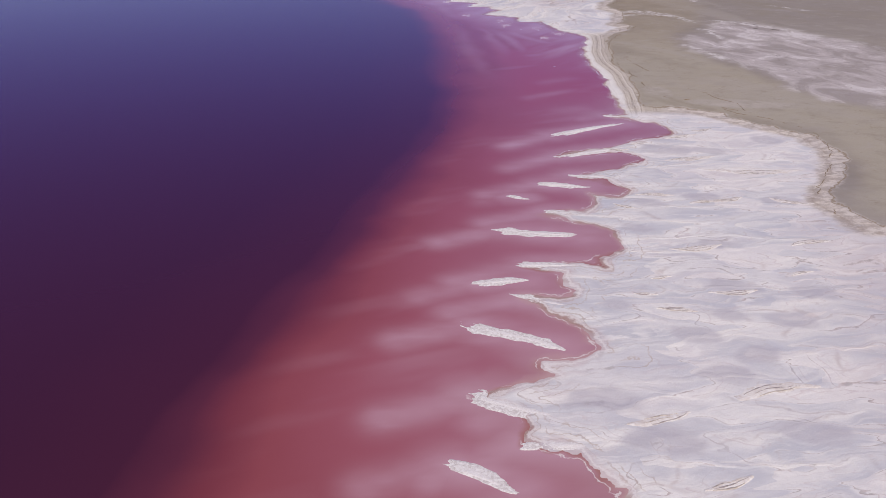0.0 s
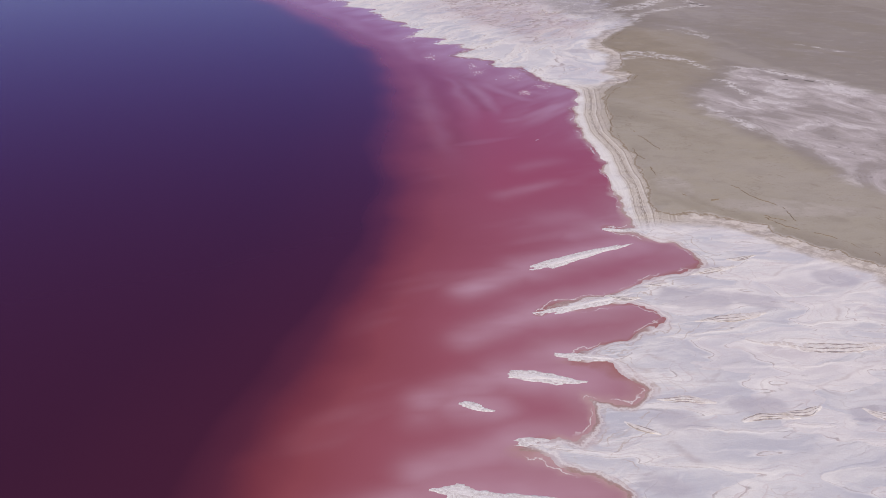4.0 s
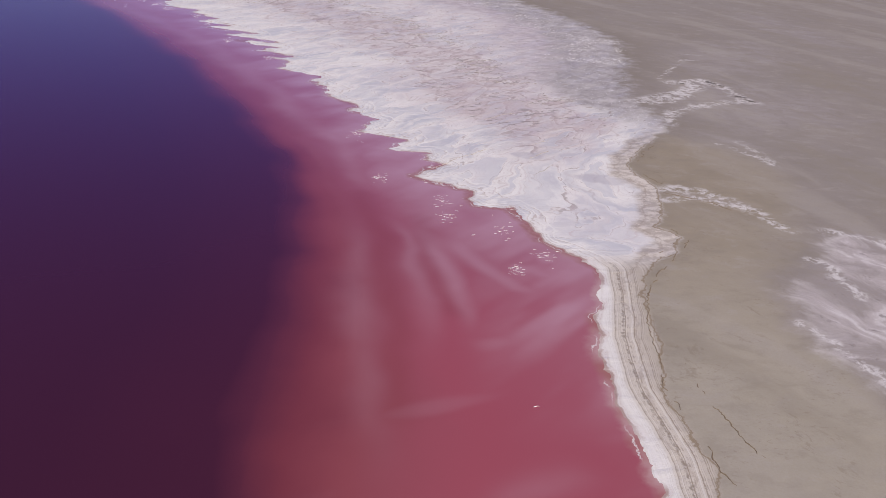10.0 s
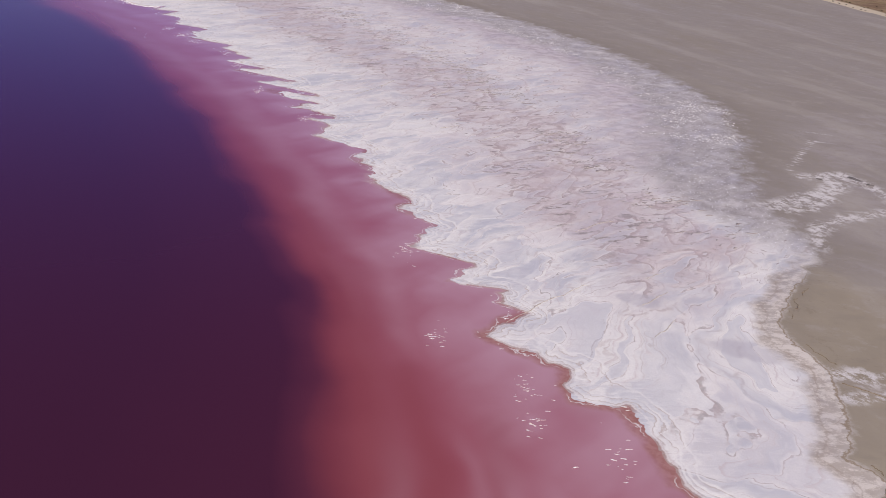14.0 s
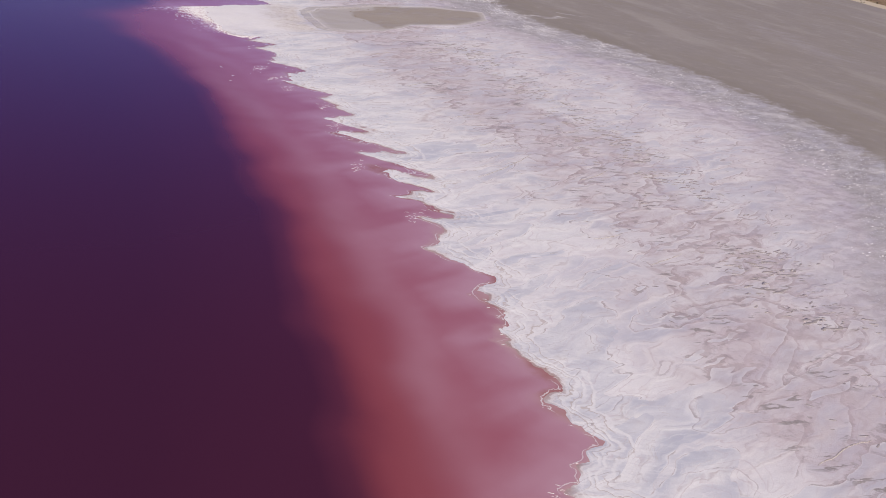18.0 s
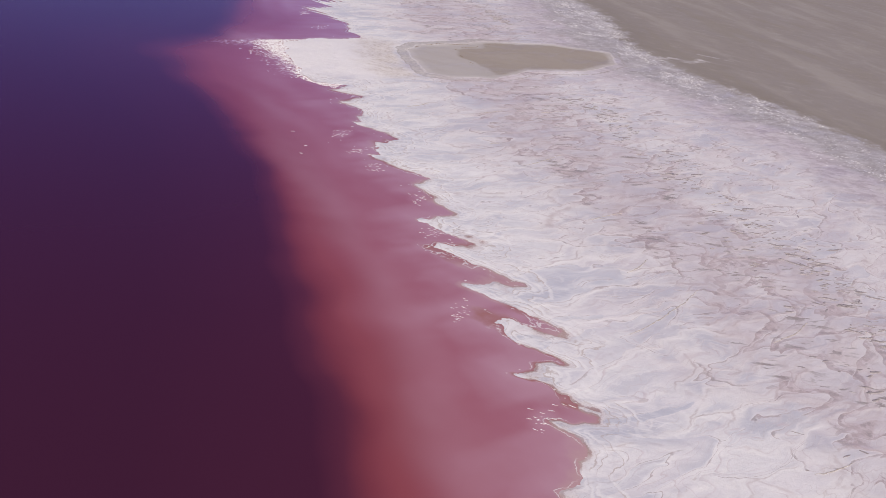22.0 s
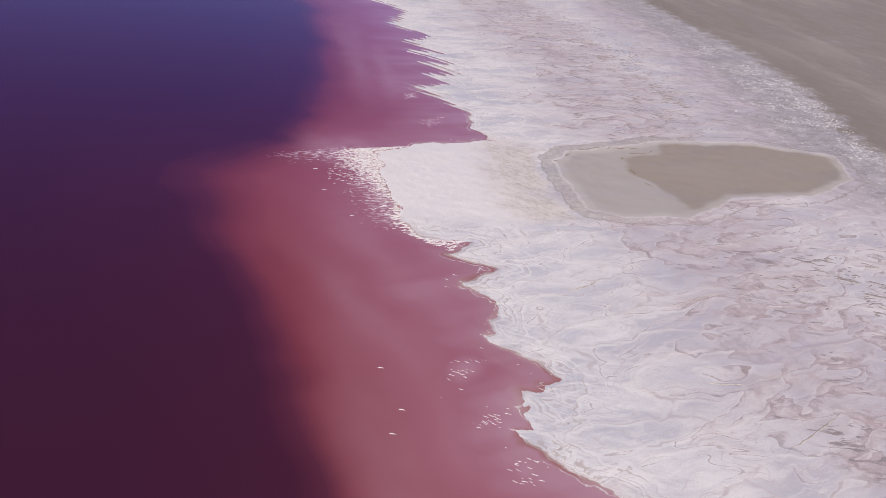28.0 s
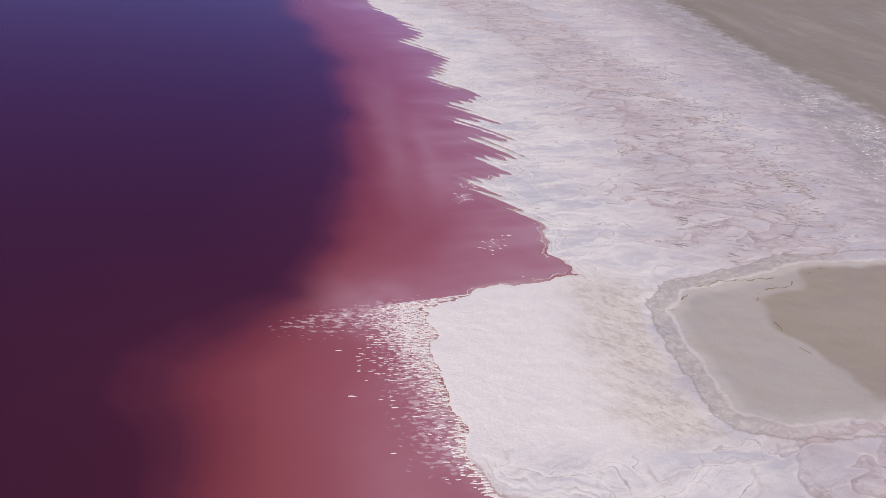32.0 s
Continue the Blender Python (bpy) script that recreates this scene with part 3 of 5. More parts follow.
SHORE_SOUTH = [(-30, -700), (0, -200), (30, 60), (46, 150), (52, 185), (36, 204), (24, 208), (28, 216), (26, 222), (10, 232), (21, 236), (36, 243), (35, 253), (46, 253),
               (58, 258), (53, 275), (32, 297), (48, 297), (52, 302), (50, 318), (35, 325), (61, 327), (69, 322), (66, 334), (78, 345), (76, 360), (50, 381), (66, 383),
               (77, 392), (75, 405), (84, 401), (94, 408), (87, 424), (70, 432), (93, 441), (113, 456), (101, 470), (64, 462), (103, 480), (140, 504), (129, 525), (104, 539)]
SHORE_MIDDLE = [(114, 541), (119, 593), (119, 646), (115, 682), (117, 717), (126, 778), (119, 789), (104, 804), (98, 826), (93, 844), (74, 846), (74, 864), (42, 884), (55, 903),
                (44, 918), (50, 924), (25, 926), (36, 948), (5, 959), (15, 985), (-6, 1001), (0, 1011), (-26, 1037), (-21, 1053), (-41, 1072), (-31, 1088), (-68, 1106), (-64, 1123),
                (-75, 1134), (-60, 1145), (-94, 1157), (-81, 1174), (-118, 1190), (-80, 1192), (-132, 1211), (-106, 1224), (-158, 1235), (-134, 1251)]
SHORE_NORTH = [(-166, 1260), (-156, 1278), (-183, 1298), (-178, 1316), (-215, 1320), (-213, 1334), (-223, 1342), (-216, 1361), (-243, 1367), (-255, 1399), (-270, 1399), (-264, 1424),
               (-286, 1421), (-280, 1440), (-305, 1432), (-316, 1442), (-333, 1464), (-349, 1482), (-362, 1500), (-367, 1509), (-348, 1542), (-325, 1572), (-345, 1584),
               (-355, 1614), (-385, 1626), (-405, 1636), (-394, 1663), (-414, 1671), (-400, 1689), (-430, 1698), (-412, 1714), (-452, 1721), (-435, 1735), (-468, 1747),
               (-463, 1778), (-504, 1787), (-519, 1846), (-564, 1865), (-568, 1903), (-649, 1957), (-760, 2060), (-1000, 2280), (-1500, 2700), (-3500, 4400)]
SHORE = SHORE_SOUTH + SHORE_MIDDLE + SHORE_NORTH
SHELF = [(-260, -700), (-160, -100), (-110, 100), (-92, 185), (-80, 255), (-61, 324), (-38, 400), (-23, 454), (-12, 510), (-5, 590), (-3, 664), (-4, 735), (-15, 815), (-40, 908),
         (-72, 983), (-105, 1040), (-160, 1135), (-208, 1205), (-262, 1280), (-306, 1325), (-345, 1358), (-384, 1378), (-416, 1396), (-434, 1420), (-434, 1448), (-412, 1484),
         (-420, 1528), (-450, 1585), (-505, 1681), (-579, 1778), (-698, 1894), (-1000, 2150), (-1600, 2600), (-3600, 4300)]
SANDS = [(900, -700), (420, 250), (300, 330), (200, 360), (190, 395), (204, 420), (221, 465), (219, 495), (198, 518), (178, 542), (160, 552), (140, 553), (130, 556), (136, 600), (137, 634), (136, 681),
         (139, 722), (145, 757), (152, 785), (166, 800), (172, 816), (162, 830), (170, 850), (178, 884), (168, 905), (171, 930), (188, 962), (213, 996), (216, 1032), (206, 1080), (212, 1150), (228, 1215), (238, 1280),
         (229, 1353), (200, 1430), (160, 1507), (110, 1570), (60, 1620), (0, 1672), (-60, 1700), (-126, 1790), (-162, 1900), (-222, 2010), (-300, 2100), (-410, 2260), (-800, 2800), (-2500, 4400), (4500, 4400), (4500, -700)]
MUD_PAN = [(-284, 1567), (-282, 1590), (-259, 1622), (-239, 1655), (-190, 1702), (-139, 1722), (-126, 1680), (-146, 1628), (-184, 1588), (-204, 1538), (-231, 1517), (-248, 1513), (-260, 1530), (-273, 1549)]
# the browner, still damp middle of the pan
PAN_INNER = [(-236, 1652), (-239, 1624), (-255, 1606), (-247, 1584), (-224, 1562), (-206, 1546), (-182, 1582), (-140, 1626), (-122, 1680), (-136, 1720), (-190, 1700)]
# the large lilac-grey salt patch on the sand
SALT_PATCH = [(198, 717), (204, 757), (234, 798), (252, 834), (277, 841), (318, 800), (366, 720), (335, 610), (286, 545), (251, 567), (236, 640), (226, 676), (208, 700)]
# the olive sand behind the beach
OLIVE = [(120, 540), (190, 530), (225, 500), (205, 380), (420, 300), (300, 520), (238, 630), (205, 700), (205, 770), (245, 850), (262, 920), (250, 945), (213, 998), (170, 935), (160, 850), (120, 760)]
# white salt lying on the sand: middle, half length, half width, heading
PALE = [(272, 1128, 46, 30, -20), (300, 1090, 90, 80, 20), (148, 590, 10, 17, 0), (205, 873, 32, 8, -15), (345, 892, 40, 8, -10), (215, 1080, 40, 45, 0), (-95, 1735, 60, 8, 40), (205, 1045, 30, 38, 20),
        (255, 985, 40, 7, -35), (340, 1270, 110, 55, 60), (200, 560, 40, 10, -10), (230, 1900, 140, 24, -67), (430, 1840, 150, 24, -63), (470, 1450, 110, 40, -80), (-140, 2200, 80, 14, 60)]

# salt bars in the shallows: seaward end, landward end, width
BARS = [(50, 419, 74, 416, 8), (32, 402, 42, 400, 5.6), (27, 362, 62, 355, 9.6), (14, 311, 34, 312, 7.2), (11, 277, 43, 260, 9.6), (64, 499, 111, 522, 8), (10, 232, 39, 220, 9.6), (24, 207, 51, 207, 8),
        (31, 298, 61, 287, 8), (34, 326, 60, 326, 7.2), (49, 383, 97, 373, 8), (64, 462, 130, 487, 8), (40, 236, 70, 243, 6.4), (2, 198, 21, 187, 8), (70, 432, 90, 428, 6.4), (104, 539, 117, 537, 4.8)]

# patches of thin salt flecks just awash: middle, reach
CLUSTERS = [(57, 846, 8), (58, 828, 6), (86, 814, 8), (104, 787, 6), (89, 772, 4), (3, 950, 6), (22, 877, 5), (-81, 1135, 6), (-158, 1252, 8), (-228, 1325, 5), (-245, 1346, 6), (-210, 1310, 5), (-176, 1286, 6),
            (-125, 1189, 6), (-401, 1635, 6), (-398, 1614, 5), (-366, 1577, 6)]
# pale ribbons of salt seen through the shallows: strength, half width, line
RIBBONS = [(0.30, 9, [(5, 831), (18, 764), (29, 681), (34, 610)]), (0.42, 6, [(28, 835), (42, 787), (48, 735), (50, 690)]), (0.62, 8, [(34, 845), (57, 779), (62, 737), (66, 700)]),
           (0.42, 9, [(-30, 975), (-5, 929), (12, 874), (31, 842)]), (0.60, 8, [(55, 834), (69, 786), (85, 756), (112, 738)]), (0.7, 6, [(88, 781), (100, 770), (116, 760)]),
           (0.50, 6, [(51, 572), (72, 587), (106, 605)]), (0.34, 7, [(65, 611), (87, 628), (109, 640)]), (0.45, 7, [(64, 548), (90, 554), (108, 552)]), (0.40, 6, [(60, 700), (85, 712), (112, 716)])]
RIBBONS_NORTH = [(0.42, 12, [(-170, 1208), (-118, 1126), (-63, 1038), (-40, 991), (-20, 950), (0, 900)]), (0.40, 14, [(-330, 1385), (-280, 1325), (-202, 1245), (-142, 1171), (-103, 1116), (-70, 1050)]),
                 (0.28, 11, [(-353, 1396), (-307, 1370), (-254, 1334), (-220, 1306), (-199, 1288)]), (0.30, 12, [(-374, 1446), (-312, 1402), (-264, 1375), (-240, 1365)]),
                 (0.34, 12, [(-560, 1790), (-464, 1657), (-405, 1566)]), (0.40, 9, [(-491, 1728), (-426, 1637), (-384, 1570)])]
# clearer brick-red lanes between them
LANES = [(0.8, 8, [(-45, 952), (-12, 863), (2, 811), (12, 768)]), (0.7, 6, [(14, 852), (29, 775), (38, 712), (40, 660)]), (0.6, 6, [(45, 826), (51, 770), (56, 730)]),
         (0.7, 9, [(-150, 1150), (-121, 1102), (-79, 1031), (-47, 969), (-34, 943)]), (0.7, 10, [(-350, 1366), (-301, 1340), (-255, 1290), (-200, 1225)]), (0.5, 9, [(-520, 1690), (-460, 1610), (-425, 1555)])]
# lilac brine pools left on the flat: middle, half length, half width
POOLS = [(127, 472, 16, 9), (101, 394, 9, 6), (89, 363, 8, 5), (91, 269, 9, 8), (94, 244, 10, 6), (66, 292, 8, 5), (109, 256, 9, 6), (116, 306, 10, 6), (66, 209, 12, 8), (112, 213, 12, 7), (128, 401, 9, 5),
         (50, 229, 14, 7), (107, 283, 8, 5), (129, 279, 9, 6), (146, 300, 10, 6), (120, 345, 9, 5), (140, 500, 7, 4), (150, 470, 10, 6), (190, 488, 9, 8), (150, 896, 15, 8), (110, 930, 10, 7), (165, 395, 12, 5)]
# white braids of the dry stream and of salt creeping over the sand: half width, line
BRAIDS = [(6.5, [(249, 1141), (264, 1149), (284, 1159), (294, 1143), (300, 1115), (306, 1097)]), (5.0, [(300, 1098), (281, 1090), (256, 1071), (237, 1055), (226, 1045), (219, 1022)]),
          (6.0, [(283, 1157), (254, 1113), (227, 1089), (202, 1074)]), (5.0, [(274, 1136), (249, 1095), (223, 1072), (204, 1074)]), (1.6, [(242, 977), (254, 964), (265, 943)])]
BRAIDS_SAND = [(1.6, [(244, 1153), (264, 1190), (301, 1263)]),
          (4.6, [(180, 885), (200, 885), (216, 873), (230, 852)]), (3.4, [(179, 866), (200, 874), (224, 860), (238, 834)]), (3.6, [(-143, 1734), (-122, 1712), (-100, 1738), (-76, 1760)]), (3.6, [(-66, 1752), (-55, 1768), (-42, 1811)]), (3.2, [(203, 736), (212, 718), (218, 696), (222, 684)]), (4.0, [(257, 837), (280, 826), (300, 802), (313, 786)]), (3.5, [(234, 801), (240, 790), (241, 761)]),
          (2.5, [(259, 986), (267, 942)]), (2.5, [(334, 918), (347, 907), (362, 892)])]
# foot of the far scrub hill
SCRUB = [(1400, 900), (900, 1700), (762, 1934), (736, 2010), (684, 2140), (602, 2304), (470, 2450), (370, 2572), (330, 2640), (500, 3400), (4500, 3400), (4500, 900)]

TABLE = np.random.RandomState(7).rand(256, 256)


def lattice(x, y):
    """Smooth value noise, 0 to 1, over one unit."""
    xi, yi = np.floor(x).astype(int), np.floor(y).astype(int)
    fx, fy = x - xi, y - yi
    fx, fy = fx * fx * (3 - 2 * fx), fy * fy * (3 - 2 * fy)
    a, b = TABLE[xi % 256, yi % 256], TABLE[(xi + 1) % 256, yi % 256]
    c, d = TABLE[xi % 256, (yi + 1) % 256], TABLE[(xi + 1) % 256, (yi + 1) % 256]
    return (a * (1 - fx) + b * fx) * (1 - fy) + (c * (1 - fx) + d * fx) * fy


def cloud(x, y, size, octaves=3):
    total, weight, k = 0.0, 0.0, 1.0
    for i in range(octaves):
        total = total + k * lattice(x / size + 17.3 * i, y / size + 9.1 * i)
        weight += k
        size, k = size * 0.5, k * 0.55
    return total / weight


def away(x, y, line, closed=False):
    """Distance to a chain of straight pieces."""
    best = np.full(x.shape, 1e9)
    pts = list(line) + ([line[0]] if closed else [])
    for (ax, ay), (bx, by) in zip(pts, pts[1:]):
        ux, uy = bx - ax, by - ay
        k = np.clip(((x - ax) * ux + (y - ay) * uy) / (ux * ux + uy * uy), 0, 1)
        best = np.minimum(best, (x - ax - k * ux) ** 2 + (y - ay - k * uy) ** 2)
    return np.sqrt(best)


def along(x, y, line):
    """Distance to a chain of straight pieces, and how far along it the nearest place lies, 0 to 1."""
    best, t = np.full(x.shape, 1e9), np.zeros(x.shape)
    for i, ((ax, ay), (bx, by)) in enumerate(zip(line, line[1:])):
        ux, uy = bx - ax, by - ay
        k = np.clip(((x - ax) * ux + (y - ay) * uy) / (ux * ux + uy * uy), 0, 1)
        d = np.hypot(x - ax - k * ux, y - ay - k * uy)
        t = np.where(d < best, (i + k) / (len(line) - 1), t)
        best = np.minimum(best, d)
    return best, t


def inside(x, y, ring):
    hit = np.zeros(x.shape, bool)
    for (ax, ay), (bx, by) in zip(ring, list(ring[1:]) + [ring[0]]):
        if ay != by:
            cross = (ay > y) != (by > y)
            hit ^= cross & (x < (bx - ax) * (y - ay) / (by - ay) + ax)
    return hit


LAKE = SHORE + [(-6000, 4400), (-6000, -700)]
DEEP = SHELF + [(-6000, 4300), (-6000, -700)]


def sway(x, y, amount, size):
    return x + (cloud(x + 500, y, size) - 0.5) * 2 * amount, y + (cloud(x, y + 900, size) - 0.5) * 2 * amount


def from_shore(x, y):
    """Metres inland of the waterline (below 0: out on the lake)."""
    wx, wy = sway(x, y, 5.0, 14.0)
    wx, wy = sway(wx, wy, 1.6, 4.0)
    d = away(wx, wy, SHORE)
    d = np.where(inside(wx, wy, LAKE), -d, d)
    # fine fingers of salt reaching out along the wind
    q = (y + 0.20 * x) / np.where(y > 1585, 8.0, 12.5) + 1.6 * lattice(x / 60.0, y / 60.0)
    tooth = np.abs((q % 1.0) * 2 - 1) * (0.35 + 1.3 * TABLE[np.floor(q).astype(int) % 256, 9])
    size = 9.0 * step01(1585, 1640, y) + 3.0 * step01(880, 930, y) * step01(1430, 1390, y)
    return d + (tooth - 0.5) * size * step01(16, 3, np.abs(d))


def step01(a, b, v):
    k = np.clip((v - a) / (b - a), 0, 1)
    return k * k * (3 - 2 * k)


def spine(y):
    """The middle line of the beach, as x over y."""
    ys = [-700, 0, 185, 400, 560, 700, 800, 900, 1000, 1100, 1200, 1300, 1400, 1500, 1600, 1700, 1800, 1950, 2300, 2700, 4400]
    xs = [-30, 10, 50, 85, 112, 118, 105, 60, 10, -45, -105, -175, -250, -310, -350, -410, -490, -620, -1000, -1450, -3400]
    v = np.interp(y, ys, xs)
    return (v + np.interp(y - 40, ys, xs) + np.interp(y + 40, ys, xs)) / 3


def steps(parts):
    """Ascending places: (to, spacing) in turn after the start."""
    out = [parts[0]]
    for to, gap in parts[1:]:
        n = max(1, int(round((to - out[-1]) / gap)))
        out += list(np.linspace(out[-1], to, n + 1)[1:])
    return np.array(out)


def sheet(name, us, vs):
    """A grid mesh over (across, along) that follows the beach. Returns the object and flat x, y."""
    gu, gv = np.meshgrid(us, vs)
    x, y = (gu + spine(gv)).ravel(), gv.ravel()
    nu, nv = len(us), len(vs)
    i = (np.arange(nv - 1)[:, None] * nu + np.arange(nu - 1)[None]).ravel()
    quads = np.stack([i, i + 1, i + nu + 1, i + nu], 1)
    me = bpy.data.meshes.new(name)
    me.vertices.add(len(x))
    me.loops.add(len(quads) * 4)
    me.polygons.add(len(quads))
    me.loops.foreach_set("vertex_index", quads.ravel().astype(np.int32))
    me.polygons.foreach_set("loop_start", np.arange(0, len(quads) * 4, 4, dtype=np.int32))
    me.polygons.foreach_set("use_smooth", np.ones(len(quads), bool))
    return me, x, y, gu.ravel()


def finish(me, name, x, y, z, mat, fields):
    me.vertices.foreach_set("co", np.stack([x * UNIT, y * UNIT, z], 1).astype(np.float32).ravel())
    me.update(calc_edges=True)
    for k, v in fields.items():
        if v.ndim == 2:
            me.attributes.new(k, "FLOAT_VECTOR", "POINT").data.foreach_set("vector", v.astype(np.float32).ravel())
        else:
            me.attributes.new(k, "FLOAT", "POINT").data.foreach_set("value", v.astype(np.float32))
    me.materials.append(mat)
    return new(name, me)


# ---- ground: salt flat, beach, sand and lake bed in one sheet ----
U = steps([-3000, (-900, 350), (-300, 60), (-120, 12), (-60, 3.0), (90, 1.1), (220, 2.2), (420, 6), (900, 30), (1700, 60), (4500, 450)])
V = steps([-700, (100, 60), (170, 6), (1000, 1.25), (1640, 1.15), (1900, 1.8), (2150, 4), (2700, 18), (4400, 200)])
ME, X, Y, ACROSS = sheet("ground", U, V)
D = from_shore(X, Y)


def depth_in(x, y, ring, amount, size):
    """Metres inside a ring with a softly wandering edge (below 0: outside)."""
    wx, wy = sway(x, y, amount, size)
    return away(wx, wy, ring, True) * np.where(inside(wx, wy, ring), 1, -1)


SAND_IN = depth_in(X, Y, SANDS, 8, 45)
MUD_IN = depth_in(X, Y, MUD_PAN, 3, 30)


def rises(x, y, d, sand, mud):
    """Height of the land over the water."""
    z = np.where(d > 0, 0.03 + 0.35 * (1 - np.exp(-d / 12.0)) + 0.004 * np.minimum(d, 150), np.maximum(d * 0.035, -2.5))
    lumps = (cloud(x, y, 9.0) - 0.5) * 0.30 + (cloud(x + 70, y, 3.0, 2) - 0.5) * 0.10
    z = z + lumps * step01(-2, 8, d)
    z = z + 0.8 * step01(-12, 12, sand) + 0.25 * step01(-10, -2, mud) - 0.2 * step01(-2, 6, mud)
    return z


Z = rises(X, Y, D, SAND_IN, MUD_IN)
beachy = step01(536, 552, Y) * step01(800, 775, Y)
capey = step01(1436, 1462, Y - 0.87 * (X + 300)) * step01(1600, 1560, Y) * step01(-9, -18, MUD_IN) * step01(90, 60, D)
old = step01(28, 75, D + (cloud(X, Y, 60) - 0.5) * 50) * step01(20, 70, -SAND_IN + (cloud(X + 50, Y, 40) - 0.5) * 60) * step01(820, 960, Y)
old = np.maximum(old, 0.35 * step01(60, 110, D) * step01(560, 480, Y)) * (1 - capey)
WANDER = D + (cloud(X, Y, 60) - 0.5) * 50
old = old * np.maximum(0.42, step01(50, 90, WANDER) * step01(190, 140, WANDER))
BELT = step01(940, 1200, Y)
speck = step01(0, 1, (28 + 112 * BELT + SAND_IN - (cloud(X, Y + 300, 50) - 0.5) * (24 + 36 * BELT)) / (22 + 45 * BELT)) * step01(40, 90, D) * step01(965, 1060, Y + (cloud(X, Y, 70) - 0.5) * 60)
pale = np.zeros_like(X)
for px, py, ln, wd, turn in PALE:
    c, s = math.cos(radians(turn)), math.sin(radians(turn))
    q = np.sqrt((((X - px) * c + (Y - py) * s) / ln) ** 2 + ((-(X - px) * s + (Y - py) * c) / wd) ** 2)
    pale = np.maximum(pale, step01(1.15, 0.55, q + (cloud(X, Y, 22) - 0.5) * 0.7))
# inland and along-shore directions, turning where the coast turns
pale = np.maximum(pale, 0.5 * step01(130, 50, np.hypot((X - 262) / 0.9, Y - 1085) + (cloud(X, Y, 40) - 0.5) * 80))
TURN = np.radians(2 + 50 * step01(800, 930, Y))
FLOW = np.stack([X * np.cos(TURN) + (Y - 900) * np.sin(TURN), -X * np.sin(TURN) + (Y - 900) * np.cos(TURN), np.zeros_like(X)], 1)
pool = np.zeros_like(X)
for px, py, ln, wd in POOLS:
    q = np.sqrt(((X - px + (Y - py) * 0.3) / ln) ** 2 + ((Y - py) / wd) ** 2)
    pool = np.maximum(pool, step01(1.15, 0.75, q + (cloud(X, Y, 9) - 0.5) * 0.9))
bx_, by_ = sway(X, Y, 3.5, 12.0)
stream = np.zeros_like(X)
for wd, line in BRAIDS + BRAIDS_SAND:
    stream = np.maximum(stream, np.exp(-(away(bx_, by_, line) / (wd * (0.5 + 1.6 * cloud(X, Y, 10)))) ** 2))
scrub = away(X, Y, SCRUB, True) * np.where(inside(X, Y, SCRUB), 1, -1)
Z = Z + 40 * step01(0, 500, scrub) + 1.5 * step01(0, 12, scrub)
ground = finish(ME, "ground", X, Y, Z, MAT_GROUND, {"flow": FLOW, "inland": D, "sand": SAND_IN, "mud": MUD_IN, "old": old, "speck": speck, "band": np.maximum(beachy * step01(34, 26, D), 0.0), "pale": pale, "pool": pool, "south": step01(545, 525, Y), "stream": stream, "scrub": scrub, "cape": capey, "patch": depth_in(X, Y, SALT_PATCH, 9, 30), "olive": depth_in(X, Y, OLIVE, 12, 50), "plain": away(*sway(X, Y, 1.2, 30), SHORE), "damp": depth_in(X, Y, PAN_INNER, 11, 30)})
tagged(ground, "white salt flat and tan sand shore of a pink lake", "ground", kind="structure")

# ---- water ----
UW = steps([-5500, (-900, 600), (-300, 40), (-160, 8), (-90, 3.5), (45, 1.6), (75, 6)])
VW = steps([-700, (100, 60), (170, 6), (1000, 1.8), (1750, 1.8), (2000, 4), (2700, 20), (4400, 200)])
WM, WX, WY, WA = sheet("lake_water", UW, VW)
WD = -from_shore(WX, WY)
WE = away(*sway(WX, WY, 10, 60), SHELF)
past = inside(*sway(WX, WY, 10, 60), DEEP)
shelf = np.where(past, 1 + WE / 60.0, np.clip(WD, 0, None) / (np.clip(WD, 0, None) + WE + 0.01))
shelf = shelf + 0.19 * np.exp(-((WX + 400) / 50) ** 2 - ((WY - 1432) / 62) ** 2) + 0.12 * step01(640, 480, WY) * step01(0.35, 0.8, shelf)
shelf = np.clip(shelf, 0, 2)
veil = np.zeros_like(WX)
for bx, by, ex, ey, wide in BARS:
    ln = math.hypot(ex - bx, ey - by)
    reach = min(1.0, ln / 25.0)
    tx, ty = bx - ((ex - bx) / ln * 24 + 6) * reach, by - ((ey - by) / ln * 10 + 15) * reach
    halo = away(WX, WY, [(bx, by), (ex, ey)])
    tail = away(WX, WY, [(tx, ty), (bx, by)])
    veil = np.maximum(veil, np.maximum(0.95 * np.exp(-(halo / (wide * 0.9 + 3.0)) ** 2), 0.8 * reach * np.exp(-(tail / 7.5) ** 2)) * (0.5 + 0.9 * cloud(WX, WY * 2, 14)))
# broad ribbons that follow the edge of the shelf, and mauve streaks off the salt fingers
sx, sy = sway(WX, WY, 30, 90)
sh = shelf + (cloud(WX, WY, 95, 2) - 0.5) * 0.26
ribbon = lattice(sh * 5.0, (sy + 0.4 * sx) / 110.0) * 0.6 + cloud(sh * 60, (sy + 0.4 * sx) * 0.35, 14) * 0.4
mid = step01(640, 800, WY) * step01(0.95, 0.55, shelf)
veil = np.maximum(veil, mid * step01(0.30, 1.0, ribbon) * 0.22)
ax, ay = WX * 0.62 + WY * 0.78, -WX * 0.78 + WY * 0.62
slant = cloud(ax / 6.0, ay / 1.0 + 40, 16)
veil = np.maximum(veil, mid * step01(0.62, 0.1, sh) * (0.16 + 0.62 * step01(0.30, 0.80, slant)) * step01(840, 900, WY))
north = step01(1560, 1640, WY)
